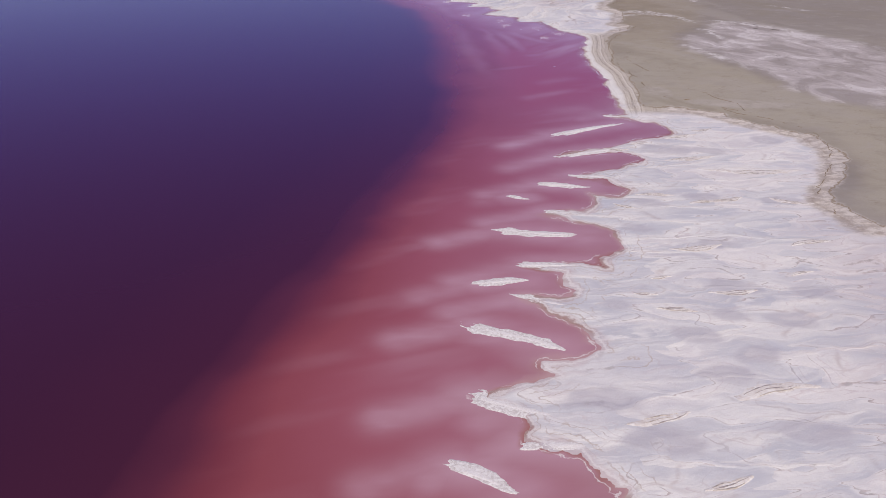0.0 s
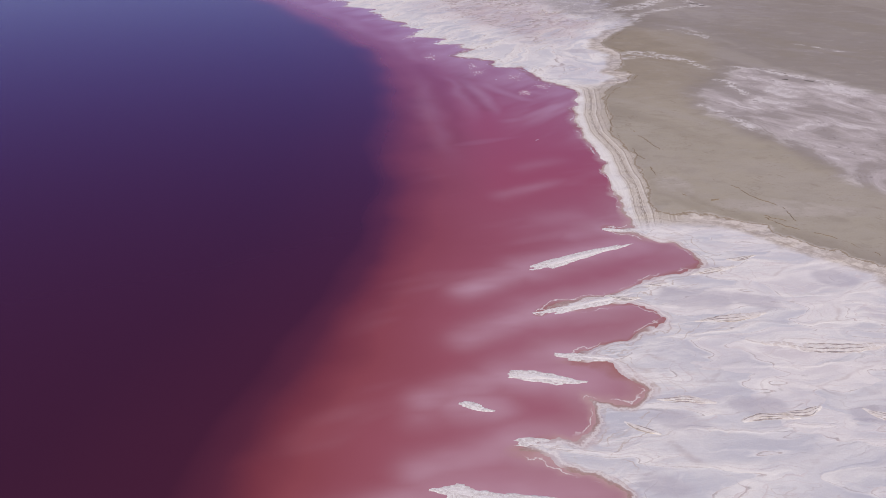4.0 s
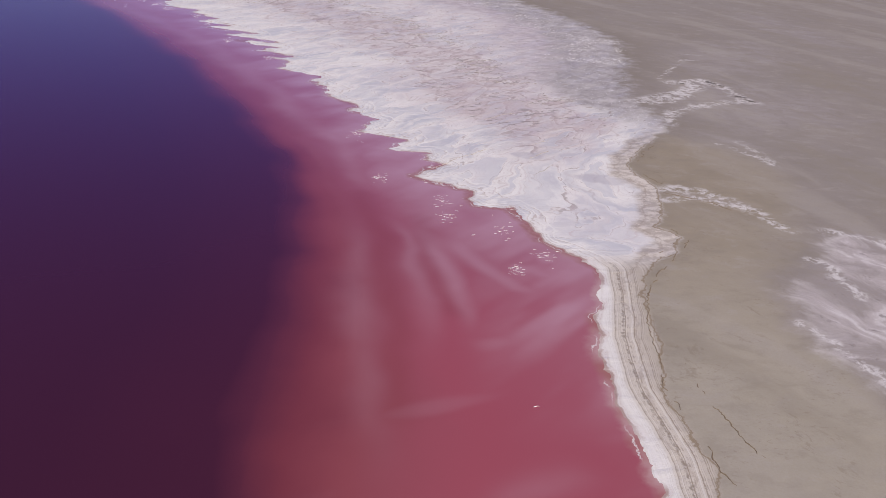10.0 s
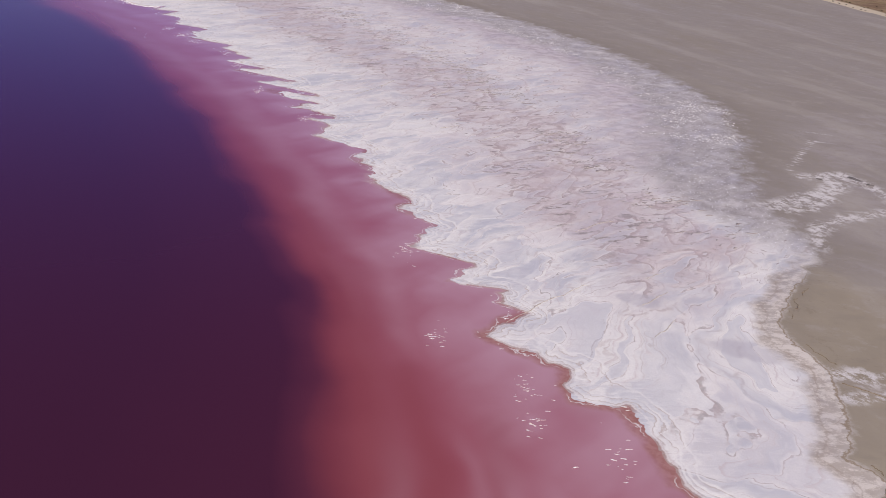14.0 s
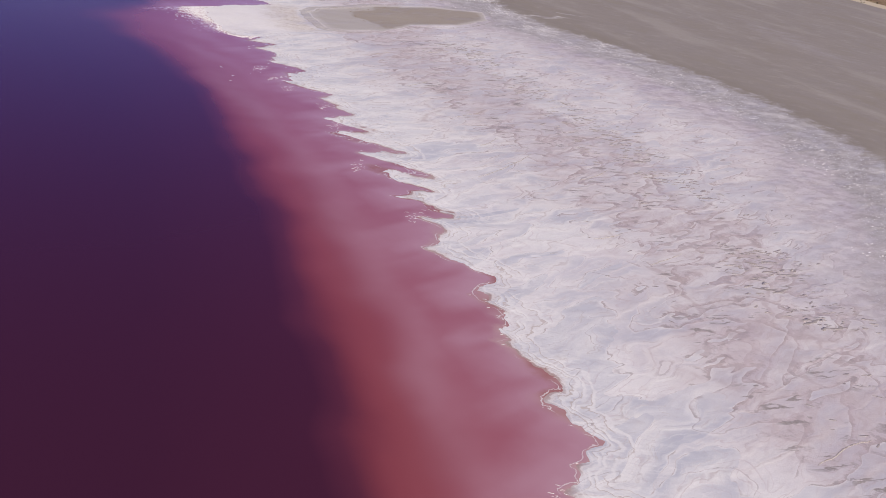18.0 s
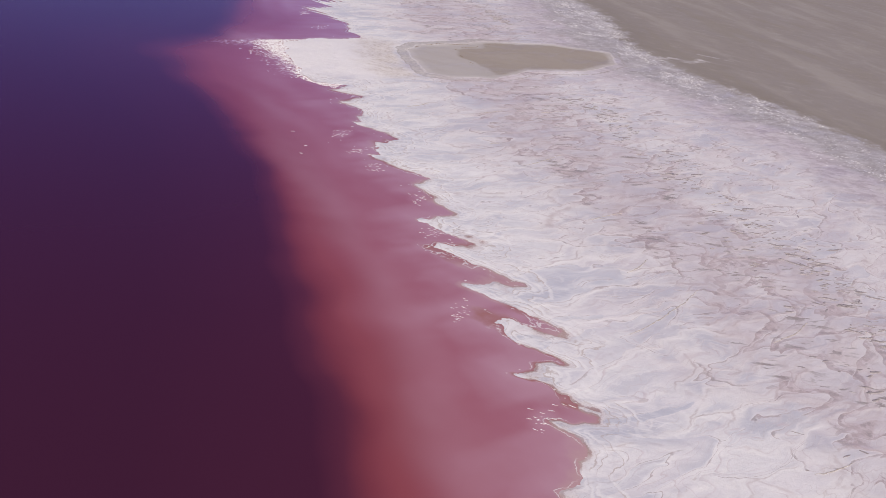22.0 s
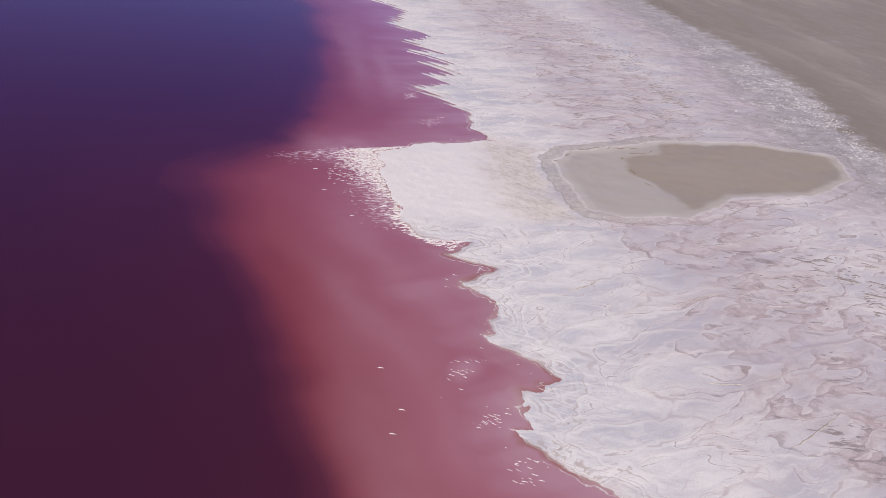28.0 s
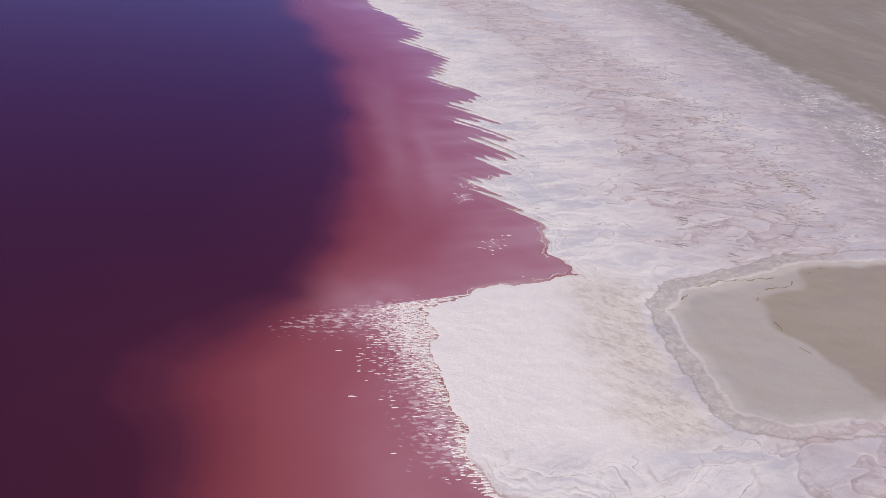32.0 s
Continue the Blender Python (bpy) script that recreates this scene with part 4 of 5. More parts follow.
veil = veil * (1 - 0.3 * north) * (1 - 0.6 * step01(1375, 1420, WY) * step01(1570, 1540, WY))
for cx, cy, reach in CLUSTERS:
    veil = np.maximum(veil, 0.75 * np.exp(-((WX - cx) / (reach * 0.9)) ** 2 - ((WY - cy) / (reach * 1.5)) ** 2) * (0.5 + 0.8 * cloud(WX * 0.5, WY, 6)))
rx, ry = sway(WX, WY, 7, 40)
dusk = np.zeros_like(WX)
for power, half, line in LANES:
    dusk = np.maximum(dusk, power * np.exp(-(away(rx, ry, line) / half) ** 2))
veil = veil * (1 - 0.7 * dusk)
for power, half, line in RIBBONS + RIBBONS_NORTH:
    off, t = along(rx, ry, line)
    run = 0.85 * power * np.exp(-(off / (half * (0.5 + 0.7 * cloud(WX + 40, WY, 35)))) ** 2) * (0.45 + 0.7 * cloud(WX, WY, 26)) * step01(0.0, 0.3, t) * step01(1.0, 0.55, t)
    veil = veil + run * (1 - veil) * step01(1.1, 0.75, shelf)
south = step01(720, 600, WY) * step01(1.0, 0.45, shelf)
streak = cloud(WX * 0.28, WY - WX * 0.38, 17)
veil = np.maximum(veil, south * step01(0.50, 0.90, streak) * 0.38)
veil = np.maximum(veil, 0.7 * np.exp(-np.hypot((WX + 374) / 26, (WY - 1497) / 22) ** 2) * step01(1.1, 0.8, shelf) * (0.4 + cloud(WX, WY, 9)))
haze = step01(0.55, 0.0, sh) * (0.14 + 0.62 * step01(0.30, 0.72, cloud(ax / 4.0, ay, 17))) * step01(640, 720, WY) * step01(1400, 1340, WY) * 1.15
veil = np.maximum(veil, haze)
veil = np.clip(veil, 0, 1)
clot = np.exp(-(away(WX, WY, [(-402, 1474), (-372, 1497), (-345, 1466), (-322, 1440)]) / 17.0) ** 2) * step01(-2, 6, (WX + 367) * 0.87 - (WY - 1509) * 0.5 + 12)
lake_water = finish(WM, "water", WX, WY, np.zeros_like(WX), MAT_WATER, {"shelf": shelf, "veil": veil, "dusk": dusk, "offshore": WD, "clot": clot, "silt": step01(785, 800, WY) * step01(905, 880, WY), "ruddy": step01(540, 610, WY) * step01(800, 720, WY)})
tagged(lake_water, "still deep purple and pink brine of a salt lake", "water", kind="structure")


# ---- things ----
def mesh_of(name, verts, faces, mat, smooth=True):
    me = bpy.data.meshes.new(name)
    me.from_pydata(verts, [], faces)
    me.materials.append(mat)
    if smooth:
        me.polygons.foreach_set("use_smooth", [True] * len(me.polygons))
    me.update()
    return me


def part(name, me, parent, label=""):
    ob = new(name, me)
    ob.parent = parent
    if label:
        ob["label"] = label
    return ob


def mound(rng, length, wide, high, rings=6, sides=72, ragged=0.28, curve=0.0, foot=-0.2):
    """A low, long crust with a ragged outline: blunt at one end, drawn out at the other. Base at z = 0."""
    ph = rng.rand(6) * 6.28
    verts, faces = [], []
    rad = [1.22, 1.0, 0.9, 0.72, 0.45, 0.2]
    top = [foot, 0.15, 0.6, 0.8, 0.95, 1.0]
    for r, h in zip(rad, top):
        for i in range(sides):
            a = 2 * math.pi * i / sides
            wob = 1 + ragged * (0.5 * math.sin(3 * a + ph[0]) + 0.35 * math.sin(7 * a + ph[1]) + 0.3 * math.sin(13 * a + ph[2]) + 0.25 * math.sin(19 * a + ph[3]) + 0.3 * math.sin(31 * a + 2 * ph[3]))
            cx, cy = math.cos(a), math.sin(a)
            px = cx * length / 2 * r * (0.92 + 0.08 * wob)
            py = cy * wide / 2 * r * wob * (1 - 0.35 * cx)
            py += curve * (px / (length / 2)) ** 2 * wide + 0.25 * wide * math.sin(px / length * 7 + ph[4])
            z = h * high if h > 0 else h
            verts.append((px, py, z + (0.12 * high * math.sin(9 * a + r * 9 + ph[5]) if h > 0.1 else 0)))
    for k in range(len(rad) - 1):
        for i in range(sides):
            j = (i + 1) % sides
            faces.append((k * sides + i, k * sides + j, (k + 1) * sides + j, (k + 1) * sides + i))
    faces.append(tuple((len(rad) - 1) * sides + i for i in range(sides)))
    return verts, faces


def shoal(rng, length, wide, high, blunt=0.3, ragged=0.5, nu=64, nv=18):
    """A low crust on a grid, with a wandering outline that sinks away at its rim and faint terraces on top."""
    u, v = np.meshgrid(np.linspace(-1.2, 1.2, nu), np.linspace(-1.5, 1.5, nv))
    o = rng.uniform(0, 200, 2)
    x, y = u * length / 2, v * wide / 2
    bend = 0.35 * np.sin(u * 2.4 + rng.uniform(0, 6))
    lob = (cloud(x + o[0], y * 2 + o[1], 9.0) - 0.5) * ragged * 2 + (cloud(x * 0.6 + o[1], y * 3.0 + o[0], 2.6, 3) - 0.5) * ragged * 1.3
    r = np.sqrt(u ** 2 + ((v - bend) / (1 - blunt * u)) ** 2) + lob * 0.8
    h = np.clip(1.0 - r, -0.9, 1.0)
    z = np.where(h > 0, high * np.abs(h) ** 0.6, h * 1.6)
    z = z + high * 0.10 * np.sin(h * 22.0) * (h > 0.05)
    i = (np.arange(nv - 1)[:, None] * nu + np.arange(nu - 1)[None]).ravel()
    quads = np.stack([i, i + 1, i + nu + 1, i + nu], 1)
    keep = (h.ravel()[quads] > -0.3).any(1)
    return [tuple(p) for p in np.stack([x, y, z], 2).reshape(-1, 3).tolist()], quads[keep].tolist()


def ground_z(x, y):
    """Height of the ground at plan places."""
    x, y = np.atleast_1d(np.asarray(x, float)), np.atleast_1d(np.asarray(y, float))
    return rises(x, y, from_shore(x, y), depth_in(x, y, SANDS, 8, 45), depth_in(x, y, MUD_PAN, 3, 30))


def salt_bar(rng, x0, y0, x1, y1, wide):
    ln = math.hypot(x1 - x0, y1 - y0) * UNIT
    turn = math.degrees(math.atan2(y1 - y0, x1 - x0))
    thing = new("salt_bar")
    thing.matrix_basis = pose((x0 + x1) / 2 * UNIT, (y0 + y1) / 2 * UNIT, 0.0, 0, 0, turn)
    tagged(thing, "low white salt bar lying in pink shallows", "salt bar", group="salt bars in the shallows")
    st = rng.get_state()
    part("crust", mesh_of("crust", *shoal(rng, ln * 1.15, wide * 0.66, 0.12, blunt=0.35, ragged=0.5), MAT_BAR), thing)
    rng.set_state(st)
    part("ledge", mesh_of("ledge", *shoal(rng, ln * 0.9, wide * 0.3, 0.20, blunt=0.35, ragged=0.8), MAT_FLECK), thing, "brighter raised salt ledge")
    return thing


RNG = np.random.RandomState(11)
for bar in BARS:
    salt_bar(RNG, *bar)


def ledge_variant(seed, length, wide, high):
    rng = np.random.RandomState(seed)
    v, f = mound(rng, length, wide, high, sides=22, ragged=0.6, curve=rng.uniform(-0.5, 0.5))
    return mesh_of("crust_ledge", v, f, MAT_DARK)


# raised lenses of crust with dirty seams: ends in plan units
LENSES_SOUTH = [(142, 439, 189, 437), (161, 399, 180, 390), (152, 343, 171, 348), (84, 313, 93, 315), (104, 301, 124, 303), (74, 301, 84, 300), (81, 289, 96, 286), (94, 229, 123, 237), (142, 315, 152, 319),
                (56, 217, 77, 223), (72, 187, 87, 193), (98, 341, 122, 345), (132, 396, 148, 400), (96, 405, 115, 403), (83, 393, 93, 386), (120, 392, 139, 394), (122, 454, 151, 461), (150, 507, 164, 510),
                (131, 493, 152, 500), (109, 483, 120, 486), (92, 475, 106, 473)]
LENSES_NORTH = [(-239, 1411, -221, 1449), (-197, 1433, -171, 1471), (-153, 1479, -131, 1508), (-174, 1386, -154, 1399), (-66, 1198, -26, 1293), (-8, 1230, 14, 1267), (29, 1121, 59, 1162), (-1, 1145, 28, 1176),
                (44, 886, 91, 942), (81, 990, 111, 1022), (99, 912, 134, 954), (112, 948, 131, 966), (108, 891, 125, 919), (-149, 1342, -115, 1418), (-75, 1254, -60, 1285), (-96, 1306, -70, 1342), (-40, 1370, -13, 1404)]


def strip(name, c, half, high, mat, thing):
    """A low rounded ridge along plan points c, with half widths in metres, lying on the ground."""
    d = np.gradient(c, axis=0)
    nrm = np.stack([-d[:, 1], d[:, 0]], 1) / (np.hypot(d[:, 0], d[:, 1])[:, None] + 1e-6)
    z = ground_z(c[:, 0], c[:, 1])
    across = ((-1.0, -0.12), (-0.6, 0.55 * high), (0.0, high), (0.55, 0.6 * high), (1.0, -0.12))
    p = np.concatenate([c * UNIT, z[:, None]], 1)
    co = np.stack([p + np.concatenate([nrm * (half * a)[:, None], np.full((len(c), 1), h)], 1) for a, h in across], 1).reshape(-1, 3)
    i = (np.arange(len(c) - 1)[:, None] * 5 + np.arange(4)[None]).ravel()
    return part(name, mesh_of(name, co.tolist(), np.stack([i, i + 1, i + 6, i + 5], 1).tolist(), mat), thing)


for k, (x0, y0, x1, y1) in enumerate(LENSES_SOUTH + LENSES_NORTH):
    rng = np.random.RandomState(40 + k)
    ln = math.hypot(x1 - x0, y1 - y0)
    t = np.linspace(0, 1, max(24, int(ln * 1.6)))
    ux, uy = (x1 - x0) / ln, (y1 - y0) / ln
    swell = np.sin(math.pi * t ** rng.uniform(0.7, 1.3))
    wide = min(4.5, 0.10 * ln + 0.6)
    bow = wide * rng.uniform(-0.8, 0.8) * swell + (cloud(t * ln + 30 * k, t * 0, 8.0) - 0.5) * 1.6
    thing = new("crust_lens")
    thing.matrix_basis = Matrix()
    tagged(thing, "long low lens of salt crust with dirty seams", "salt crust", group="crust lenses on the flat")

    def lane(shift):
        side = bow + shift * wide * swell + (cloud(t * ln + 90 * shift, t * 0 + 7, 3.0) - 0.5) * 0.9
        return np.stack([x0 + ux * t * ln - uy * side, y0 + uy * t * ln + ux * side], 1)

    if k < len(LENSES_SOUTH):
        strip("crust", lane(0.0), wide * (0.25 + 0.75 * swell) * (0.6 + 0.6 * cloud(t * ln, t * 0 + k, 5.0)), 0.10, MAT_CRUST, thing)
    for shift in ((0.0,) if k >= len(LENSES_SOUTH) else (-0.62, -0.1, 0.55) if ln > 14 else (-0.5, 0.4)):
        a, b = sorted(rng.uniform(0, 1, 2) * (0.35, 0.35) + (0.0, 0.65))
        keep = (t >= a) & (t <= b)
        run = np.clip((t - a) / (b - a), 0, 1)
        thin = np.sin(math.pi * run) ** 0.7 * (0.10 + 0.55 * cloud(t * ln * 2 + 9 * shift, t * 0 + k, 4.0) ** 2)
        strip("seam", lane(shift + rng.uniform(-0.1, 0.1))[keep], thin[keep] * (1.2 + 0.7 * min(1.0, ln / 40)) * (0.6 if k >= len(LENSES_SOUTH) else 1.0), 0.15, MAT_DARK if rng.rand() < 0.75 and k < len(LENSES_SOUTH) else MAT_LEDGE, thing)

# small dark ledges scattered through the old crust
KINDS = [ledge_variant(70 + k, ln, wd, 0.22) for k, (ln, wd) in enumerate([(3.0, 0.8), (4, 1.0), (6.5, 1.1), (3.4, 1.2), (8, 1.1), (5, 0.8), (2.4, 1.0)])]
# lines along which the old crust breaks into combs of ledges
COMBS = [[(165, 1020), (129, 1087), (91, 1145), (74, 1182), (51, 1245), (31, 1287), (0, 1345), (-40, 1410), (-95, 1490), (-140, 1530)], [(-215, 1725), (-248, 1760), (-278, 1817), (-329, 1873), (-400, 1960)]]


def comb_places(count, spread):
    """Places scattered about the comb lines, thicker in some stretches."""
    pts = []
    for line in COMBS:
        p = np.array(line, float)
        t = RNG.uniform(0, len(p) - 1.001, count)
        k = t.astype(int)
        c = p[k] + (p[k + 1] - p[k]) * (t - k)[:, None]
        pts.append(c + RNG.normal(0, 1, (count, 2)) * (spread, spread * 0.8))
    x, y = np.concatenate(pts).T
    keep = (cloud(x, y, 26) > 0.46) & (from_shore(x, y) > 34) & (depth_in(x, y, SANDS, 8, 45) < -12) & (depth_in(x, y, MUD_PAN, 3, 30) < -12)
    return x[keep], y[keep]


cx, cy = comb_places(420, 15.0)
order = np.argsort(cy)[:280]
for x, y, z in zip(cx[order], cy[order], ground_z(cx[order], cy[order])):
    ob = new("crust_ledge", KINDS[RNG.randint(len(KINDS))])
    s = RNG.uniform(0.6, 1.5)
    ob.matrix_basis = pose(x * UNIT, y * UNIT, z - 0.03, 0, 0, 26 + RNG.normal(0, 15)) @ Matrix.Diagonal((s, s, 1, 1))
    tagged(ob, "small grey ledge of broken salt crust", "salt ledge", group="ledges in the old crust")


def far_ledges():
    near, wide = comb_places(620, 15.0), comb_places(520, 36.0)
    x, y = np.concatenate([near[0], wide[0]]), np.concatenate([near[1], wide[1]])
    n = len(x)
    ob = flakes("crust_ledges", x * UNIT, y * UNIT, ground_z(x, y), RNG.uniform(1.2, 6.0, n), RNG.uniform(0.4, 1.3, n), 0.08, radians(26) + RNG.normal(0, 0.35, n), MAT_DARK, RNG)
    tagged(ob, "small grey-brown broken ledges all over the old salt crust", "salt ledges", kind="stuff")


def flakes(name, xs, ys, zs, longs, wides, high, turns, mat, rng):
    """Many small low plates of salt as one mesh."""
    base = np.array([(-1, -0.25, 0), (-0.35, -1, 0), (0.5, -0.8, 0), (1, 0.1, 0), (0.3, 1, 0), (-0.6, 0.7, 0)])
    n = len(xs)
    jit = 1 + rng.uniform(-0.35, 0.35, (n, 6, 2))
    p = base[None, :, :2] * jit * np.stack([longs, wides], 1)[:, None] / 2
    c, s = np.cos(turns)[:, None], np.sin(turns)[:, None]
    gx = xs[:, None] + p[..., 0] * c - p[..., 1] * s
    gy = ys[:, None] + p[..., 0] * s + p[..., 1] * c
    tx, ty = xs[:, None] + (gx - xs[:, None]) * 0.7, ys[:, None] + (gy - ys[:, None]) * 0.7
    low = np.stack([gx, gy, np.repeat(zs[:, None] - 0.12, 6, 1)], 2)
    top = np.stack([tx, ty, np.repeat(zs[:, None], 6, 1) + high * rng.uniform(0.6, 1.4, (n, 1))], 2)
    co = np.concatenate([low, top], 1).reshape(-1, 3)
    o = (np.arange(n) * 12)[:, None]
    i = np.arange(6)
    side = np.stack([i, (i + 1) % 6, (i + 1) % 6 + 6, i + 6], 1)
    quads = (o[:, None] + side[None]).reshape(-1, 4)
    caps = o + np.arange(6, 12)[None]
    me = bpy.data.meshes.new(name)
    me.vertices.add(len(co))
    me.vertices.foreach_set("co", co.astype(np.float32).ravel())
    me.loops.add(quads.size + caps.size)
    me.loops.foreach_set("vertex_index", np.concatenate([quads.ravel(), caps.ravel()]).astype(np.int32))
    me.polygons.add(len(quads) + len(caps))
    me.polygons.foreach_set("loop_start", np.concatenate([np.arange(len(quads)) * 4, quads.size + np.arange(len(caps)) * 6]).astype(np.int32))
    me.update(calc_edges=True)
    me.materials.append(mat)
    return new(name, me)


far_ledges()

# bright flakes on the speckled outer belt
fy = RNG.uniform(1200, 2050, 60000)
fx = spine(fy) + RNG.uniform(60, 420, 60000)
fd, fs = from_shore(fx, fy), -away(fx, fy, SANDS, True) * np.where(inside(fx, fy, SANDS), -1, 1)
near_edge = step01(-95, -15, fs) * step01(6, -6, fs)
keep = (fd > 70) & (RNG.rand(60000) < near_edge * step01(0.40, 0.62, cloud(fx, fy, 20)) * 0.95) & (depth_in(fx, fy, MUD_PAN, 9, 40) < -12)
fx, fy = fx[keep], fy[keep]
tagged(flakes("salt_flakes", fx * UNIT, fy * UNIT, ground_z(fx, fy), RNG.uniform(0.7, 2.4, len(fx)), RNG.uniform(0.4, 0.9, len(fx)), 0.08, radians(22) + RNG.uniform(-0.4, 0.4, len(fx)), MAT_FLECK, RNG),
       "bright salt flakes strewn over grey mud", "salt flakes", kind="stuff")

# white flecks drying along the waterline
fy = RNG.uniform(840, 1900, 90000)
fx = spine(fy) + RNG.uniform(-90, 75, 90000)
fd = from_shore(fx, fy)
keep = (fd < 0.3) & (fd > -9) & (RNG.rand(90000) < np.exp(fd / 1.9) * step01(0.42, 0.62, cloud(fx, fy, 12)) * 0.26)
fx, fy = fx[keep], fy[keep]
tagged(flakes("shore_flecks", fx * UNIT, fy * UNIT, np.zeros(len(fx)), RNG.uniform(0.6, 2.6, len(fx)), RNG.uniform(0.16, 0.38, len(fx)), 0.05, radians(8) + RNG.uniform(-0.3, 0.3, len(fx)), MAT_FLECK, RNG),
       "white salt flecks floating along the waterline", "salt flecks", kind="stuff")

# patches of thin flecks on the open shallows
FLECKS = [mesh_of("fleck", *mound(np.random.RandomState(60 + k), 1.4, 0.16, 0.07, sides=10, ragged=0.5), MAT_FLECK) for k in range(4)]
for cx, cy, reach in CLUSTERS:
    thing = new("fleck_patch")
    thing.matrix_basis = pose(cx * UNIT, cy * UNIT, 0.0)
    tagged(thing, "patch of thin white salt flecks just awash", "salt flecks", group="fleck patches in the shallows")
    for _ in range(22):
        s = RNG.uniform(0.4, 1.5)
        part("fleck", FLECKS[RNG.randint(4)], thing).matrix_basis = pose(RNG.normal(0, 0.40) * reach, RNG.normal(0, 0.75) * reach, -0.01, 0, 0, 4 + RNG.uniform(-14, 14)) @ Matrix.Diagonal((s, s, 1, 1))

# salt clumps breaking the surface off the cape
CLUMP_TURN = 37.0
ky = RNG.uniform(1425, 1535, 56000)
kx = RNG.uniform(-425, -285, 56000)
kd = from_shore(kx, ky)
tip = np.exp(-np.hypot((kx + 372) / 38, (ky - 1492) / 32) ** 2)
keep = (kd < -0.5) & (kd > -34) & (RNG.rand(56000) < np.clip(tip * 3.0 * np.exp(kd / 6.5) + 1.2 * np.exp(kd / 2.2), 0, 1) * 0.8) & ((ky - 1509) < (kx + 371) * 1.27)
kx, ky = kx[keep], ky[keep]
near = np.argsort(ky)
KNOBS = [mesh_of("salt_clump", *mound(np.random.RandomState(90 + k), 1.9, 0.34, 0.10, sides=12, ragged=0.5), MAT_FLECK) for k in range(5)]
for i in near[:280]:
    ob = new("salt_clump", KNOBS[RNG.randint(5)])
    s = RNG.uniform(0.5, 1.4)
    ob.matrix_basis = pose(kx[i] * UNIT, ky[i] * UNIT, -0.01, 0, 0, CLUMP_TURN + RNG.uniform(-9, 9)) @ Matrix.Diagonal((s, s, 1, 1))
    tagged(ob, "small white salt clump breaking the pink water", "salt clump", group="salt clumps off the cape")
far = near[280:]
tagged(flakes("salt_clumps", kx[far] * UNIT, ky[far] * UNIT, np.zeros(len(far)), RNG.uniform(0.8, 2.8, len(far)), RNG.uniform(0.16, 0.36, len(far)), 0.06, radians(CLUMP_TURN) + RNG.uniform(-0.15, 0.15, len(far)), MAT_FLECK, RNG),
       "crowded white salt clumps in the shallows", "salt clumps", kind="stuff")


# lone lumps of salt afloat far out
for x, y in ((-253, 1314), (-269, 1330), (86, 668), (71, 807), (110, 794), (-250, 1302)):
    ob = new("salt_clump", KNOBS[0])
    ob.matrix_basis = pose(x * UNIT, y * UNIT, 0.0, 0, 0, 20)
    tagged(ob, "lone white salt lump on open pink water", "salt clump")

# dark mud banks of the dry stream on the sand
MAT_MUD = crust_material("dark_mud", (0.13, 0.115, 0.11), (0.22, 0.20, 0.19), 0.4)
for k, (x, y, ln, wd) in enumerate(((290, 1152, 14, 5), (295, 1144, 9, 3.5), (301, 1110, 11, 3.5), (305, 1100, 14, 4), (262, 1142, 6, 1.5), (290, 818, 8, 1.6), (300, 795, 10, 1.8), (284, 800, 5, 1.5))):
    rng = np.random.RandomState(300 + k)
    ob = new("mud_bank", mesh_of("mud_bank", *shoal(rng, ln * 0.6, wd * 0.9, 0.2, ragged=1.5, nu=44, nv=16), MAT_MUD))
    ob.matrix_basis = pose(x * UNIT, y * UNIT, float(ground_z(x, y)[0]) + 0.1, 0, 0, -35 + 12 * (k % 3))
    tagged(ob, "dark wet mud bank beside a white dry stream", "mud bank", group="mud banks of the dry stream")


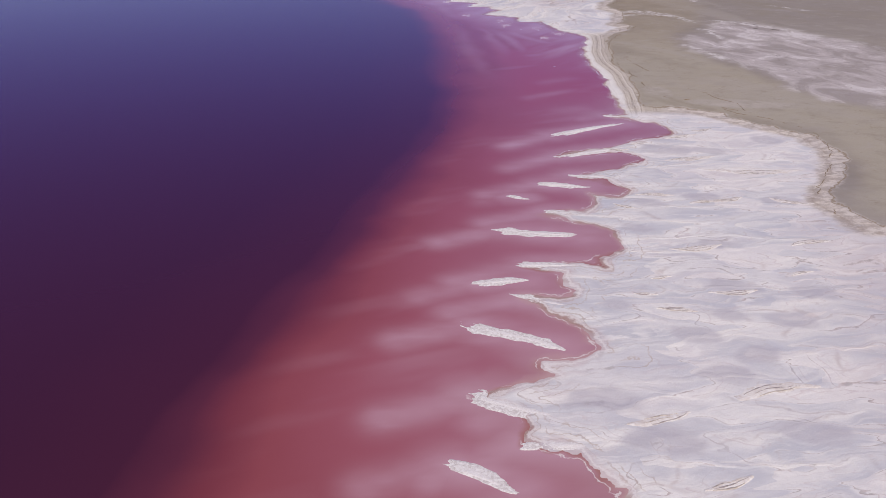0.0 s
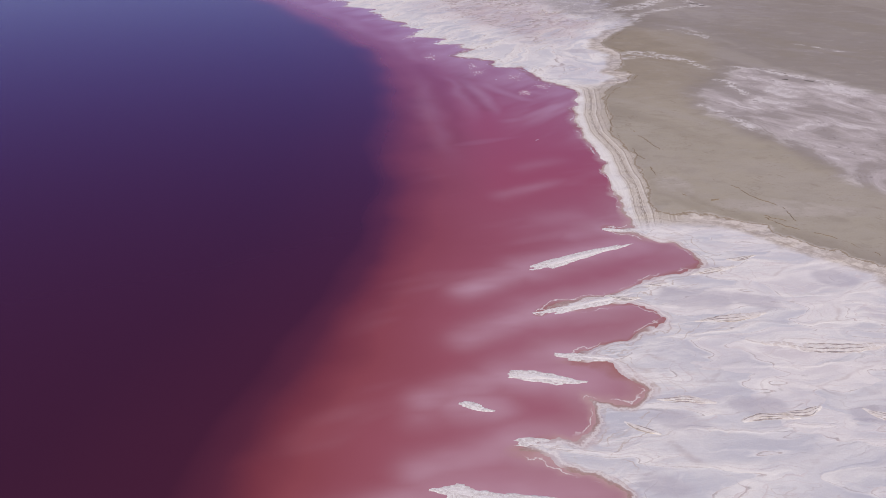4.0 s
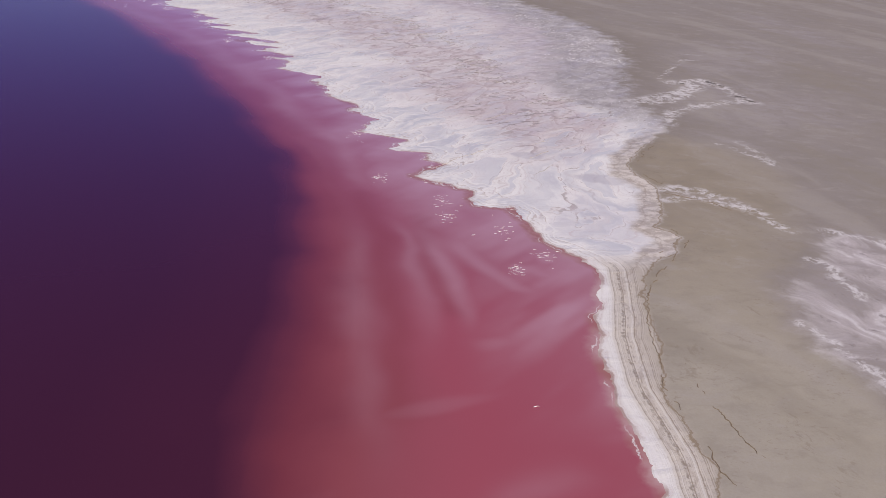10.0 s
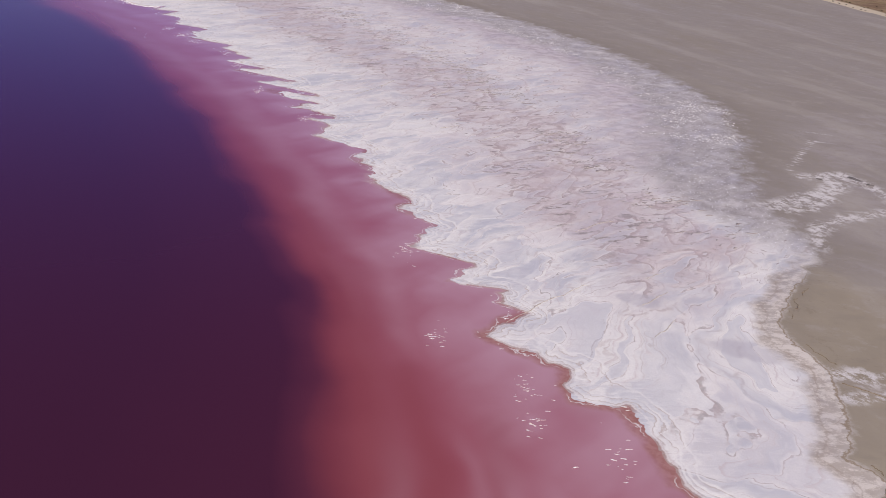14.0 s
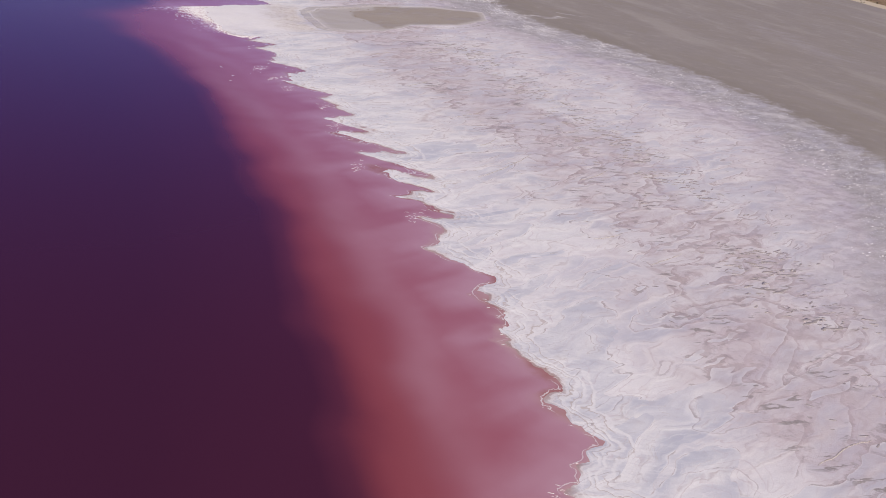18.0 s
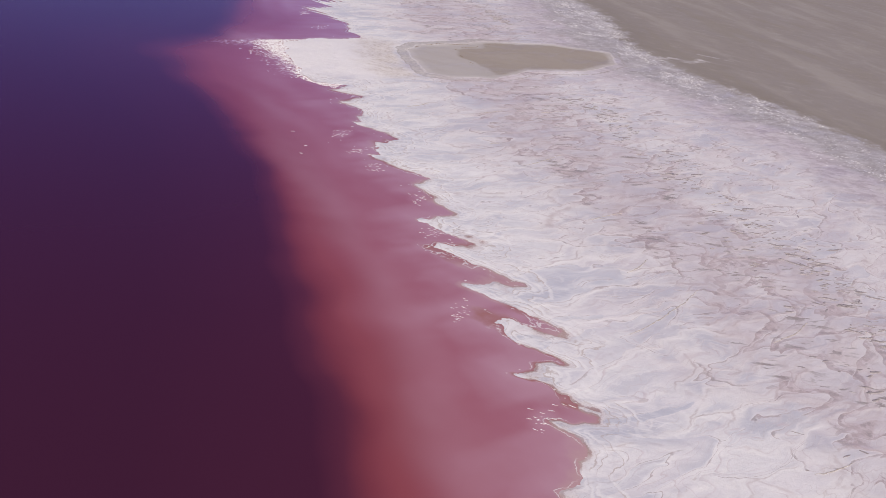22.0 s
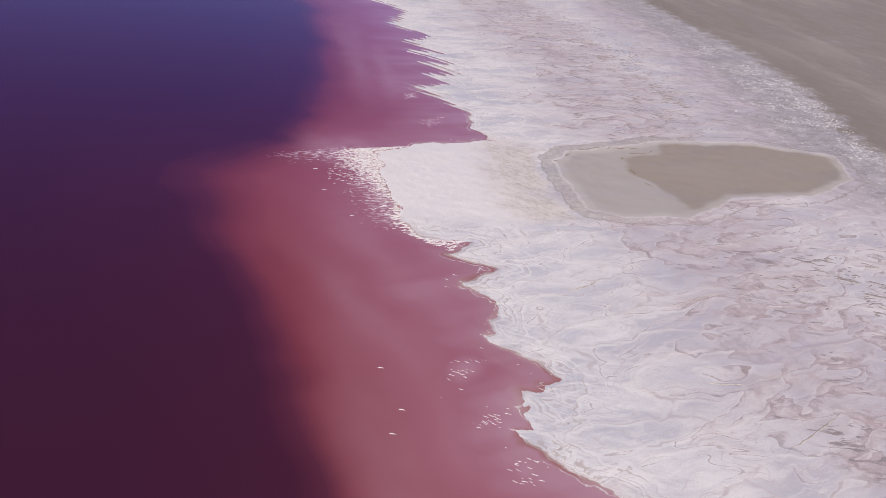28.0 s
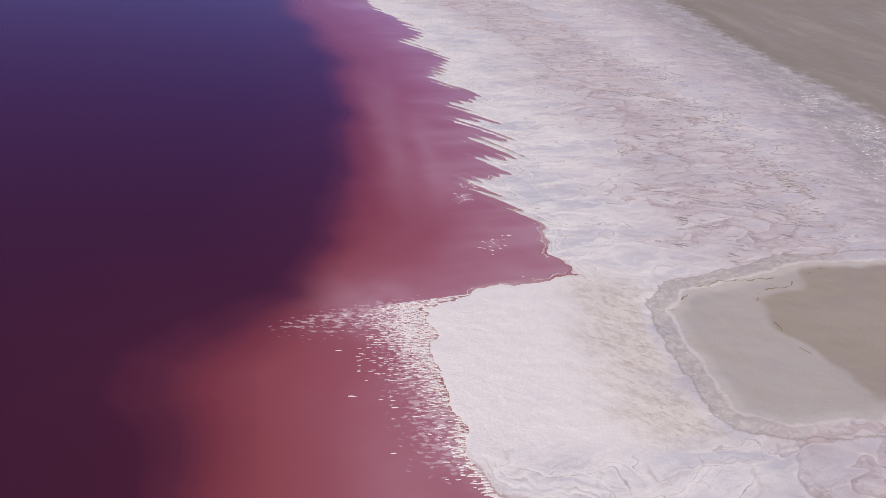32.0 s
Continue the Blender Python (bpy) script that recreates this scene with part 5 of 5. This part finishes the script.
# ---- brown wrack lines on sand and mud ----
def ribbon_line(name, points, wide, mat, rng, gap=0.0):
    """A low crumbling ridge along a smooth line of plan points."""
    pts = np.array(points, float)
    t = np.arange(len(pts))
    fine = np.linspace(0, len(pts) - 1, len(pts) * 30)
    # Catmull-Rom
    k = np.clip(fine.astype(int), 0, len(pts) - 2)
    u = (fine - k)[:, None]
    p0, p1, p2, p3 = pts[np.maximum(k - 1, 0)], pts[k], pts[k + 1], pts[np.minimum(k + 2, len(pts) - 1)]
    c = 0.5 * (2 * p1 + (p2 - p0) * u + (2 * p0 - 5 * p1 + 4 * p2 - p3) * u ** 2 + (3 * p1 - p0 - 3 * p2 + p3) * u ** 3)
    c[:, 0] += (cloud(c[:, 0], c[:, 1], 6, 4) - 0.5) * 5 + (cloud(c[:, 0] + 11, c[:, 1], 1.6, 2) - 0.5) * 1.4
    c[:, 1] += (cloud(c[:, 0] + 99, c[:, 1], 6, 4) - 0.5) * 5
    d = np.gradient(c, axis=0)
    nrm = np.stack([-d[:, 1], d[:, 0]], 1) / (np.hypot(d[:, 0], d[:, 1])[:, None] + 1e-6)
    w = wide * (0.15 + 1.5 * cloud(c[:, 0] * 3, c[:, 1] * 3, 9) ** 2)
    z = ground_z(c[:, 0], c[:, 1]) - 0.4 * step01(0.50, 0.44, cloud(c[:, 0] + 40, c[:, 1], 9))
    verts, faces = [], []
    for (cx0, cy0), (nx, ny), ww, zz in zip(c * UNIT, nrm, w, z):
        for side, h in ((-1, -0.1), (-0.45, 0.13), (0.4, 0.16), (1, -0.1)):
            verts.append((cx0 + nx * ww * side, cy0 + ny * ww * side, zz + h))
    for i in range(len(c) - 1):
        for j in range(3):
            faces.append((i * 4 + j, i * 4 + j + 1, i * 4 + j + 5, i * 4 + j + 4))
    ob = new(name, mesh_of(name, verts, faces, mat))
    return ob


LINES = [[(134, 683), (138, 655), (143, 620), (144, 594), (150, 578), (156, 567), (161, 559), (174, 555), (190, 544)], [(134, 683), (137, 715), (142, 745), (150, 768), (160, 785), (170, 800), (178, 815), (172, 828)],
         [(169, 600), (178, 590), (185, 572), (194, 562), (195, 545)], [(180, 549), (191, 535), (204, 526), (222, 497), (213, 452), (188, 406), (186, 378)]]
LINES_NORTH = [[(-240, 1647), (-241, 1630), (-250, 1616), (-254, 1598), (-245, 1588), (-236, 1574), (-222, 1565)], [(145, 700), (148, 675), (152, 655), (158, 640)], [(161, 559), (157, 566), (166, 571), (150, 566)],
         [(183, 893), (176, 908), (176, 926), (183, 943), (195, 964)], [(155, 792), (168, 806), (172, 820), (164, 829)], [(180, 878), (205, 866), (216, 850)], [(-283, 1566), (-278, 1596), (-262, 1618), (-246, 1632), (-228, 1660)]]
for pts in LINES + LINES_NORTH:
    tagged(ribbon_line("wrack_line", pts, 0.36, MAT_WRACK, RNG), "thin brown wrack line drying on tan mud", "wrack line", group="wrack lines on the sand")


# ---- far shore: low shrubs on a pale strand ----
def shrub(seed):
    rng = np.random.RandomState(seed)
    thing = new("shrub")
    tv = [(0.07 * math.cos(a) * (1 - 0.5 * h), 0.07 * math.sin(a) * (1 - 0.5 * h), 0.9 * h) for h in (0, 1) for a in (0, 2.1, 4.2)]
    part("trunk", mesh_of("trunk", tv, [(0, 1, 4, 3), (1, 2, 5, 4), (2, 0, 3, 5), (3, 4, 5)], MAT_WRACK), thing)
    verts, faces = [], []
    for _ in range(130):
        a, e, r = rng.uniform(0, 6.28), rng.uniform(-0.2, 1.4), rng.uniform(0.5, 1.0)
        c = Vector((1.5 * r * math.cos(a) * math.cos(e), 1.5 * r * math.sin(a) * math.cos(e), 0.75 + 1.1 * r * math.sin(e)))
        m = Euler(rng.uniform(0, 6.28, 3)).to_matrix()
        o = len(verts)
        verts += [tuple(c + m @ Vector(q)) for q in ((-0.22, 0, 0), (0, -0.1, 0.04), (0.24, 0, 0), (0, 0.1, 0.04))]
        faces.append((o, o + 1, o + 2, o + 3))
    part("crown", mesh_of("crown", verts, faces, MAT_LEAF, False), thing)
    return tagged(thing, "dark low desert shrub on pale sand", "shrub", group="shrubs on the far strand")


n = Nodes("sage_leaf")
MAT_LEAF = n.done(n.mix(n.range(n.noise(n.place(), 0.4)["Fac"], 0.3, 0.7), (0.055, 0.06, 0.03), (0.10, 0.085, 0.045)), 0.8)
SHRUBS = [shrub(s) for s in (1, 2, 3)]
spots = []
while len(spots) < 260:
    k = RNG.randint(1, 8)
    (ax0, ay0), (bx0, by0) = SCRUB[k], SCRUB[k + 1]
    u, off = RNG.rand(), RNG.choice([3, 12, 26, 34, 42, 60]) + RNG.uniform(0, 8)
    ln = math.hypot(bx0 - ax0, by0 - ay0)
    spots.append((ax0 + (bx0 - ax0) * u + (by0 - ay0) / ln * off, ay0 + (by0 - ay0) * u - (bx0 - ax0) / ln * off))
sp = np.array(spots)
sz = ground_z(sp[:, 0], sp[:, 1])
sc = away(sp[:, 0], sp[:, 1], SCRUB, True) * np.where(inside(sp[:, 0], sp[:, 1], SCRUB), 1, -1)
sz = sz + 40 * step01(0, 500, sc) + 1.5 * step01(0, 12, sc)
for i, (x, y) in enumerate(spots):
    m = pose(x * UNIT, y * UNIT, sz[i] - 0.15, 0, 0, RNG.uniform(0, 360))
    if i < 3:
        SHRUBS[i].matrix_basis = m
    else:
        copy_thing(SHRUBS[i % 3], m)
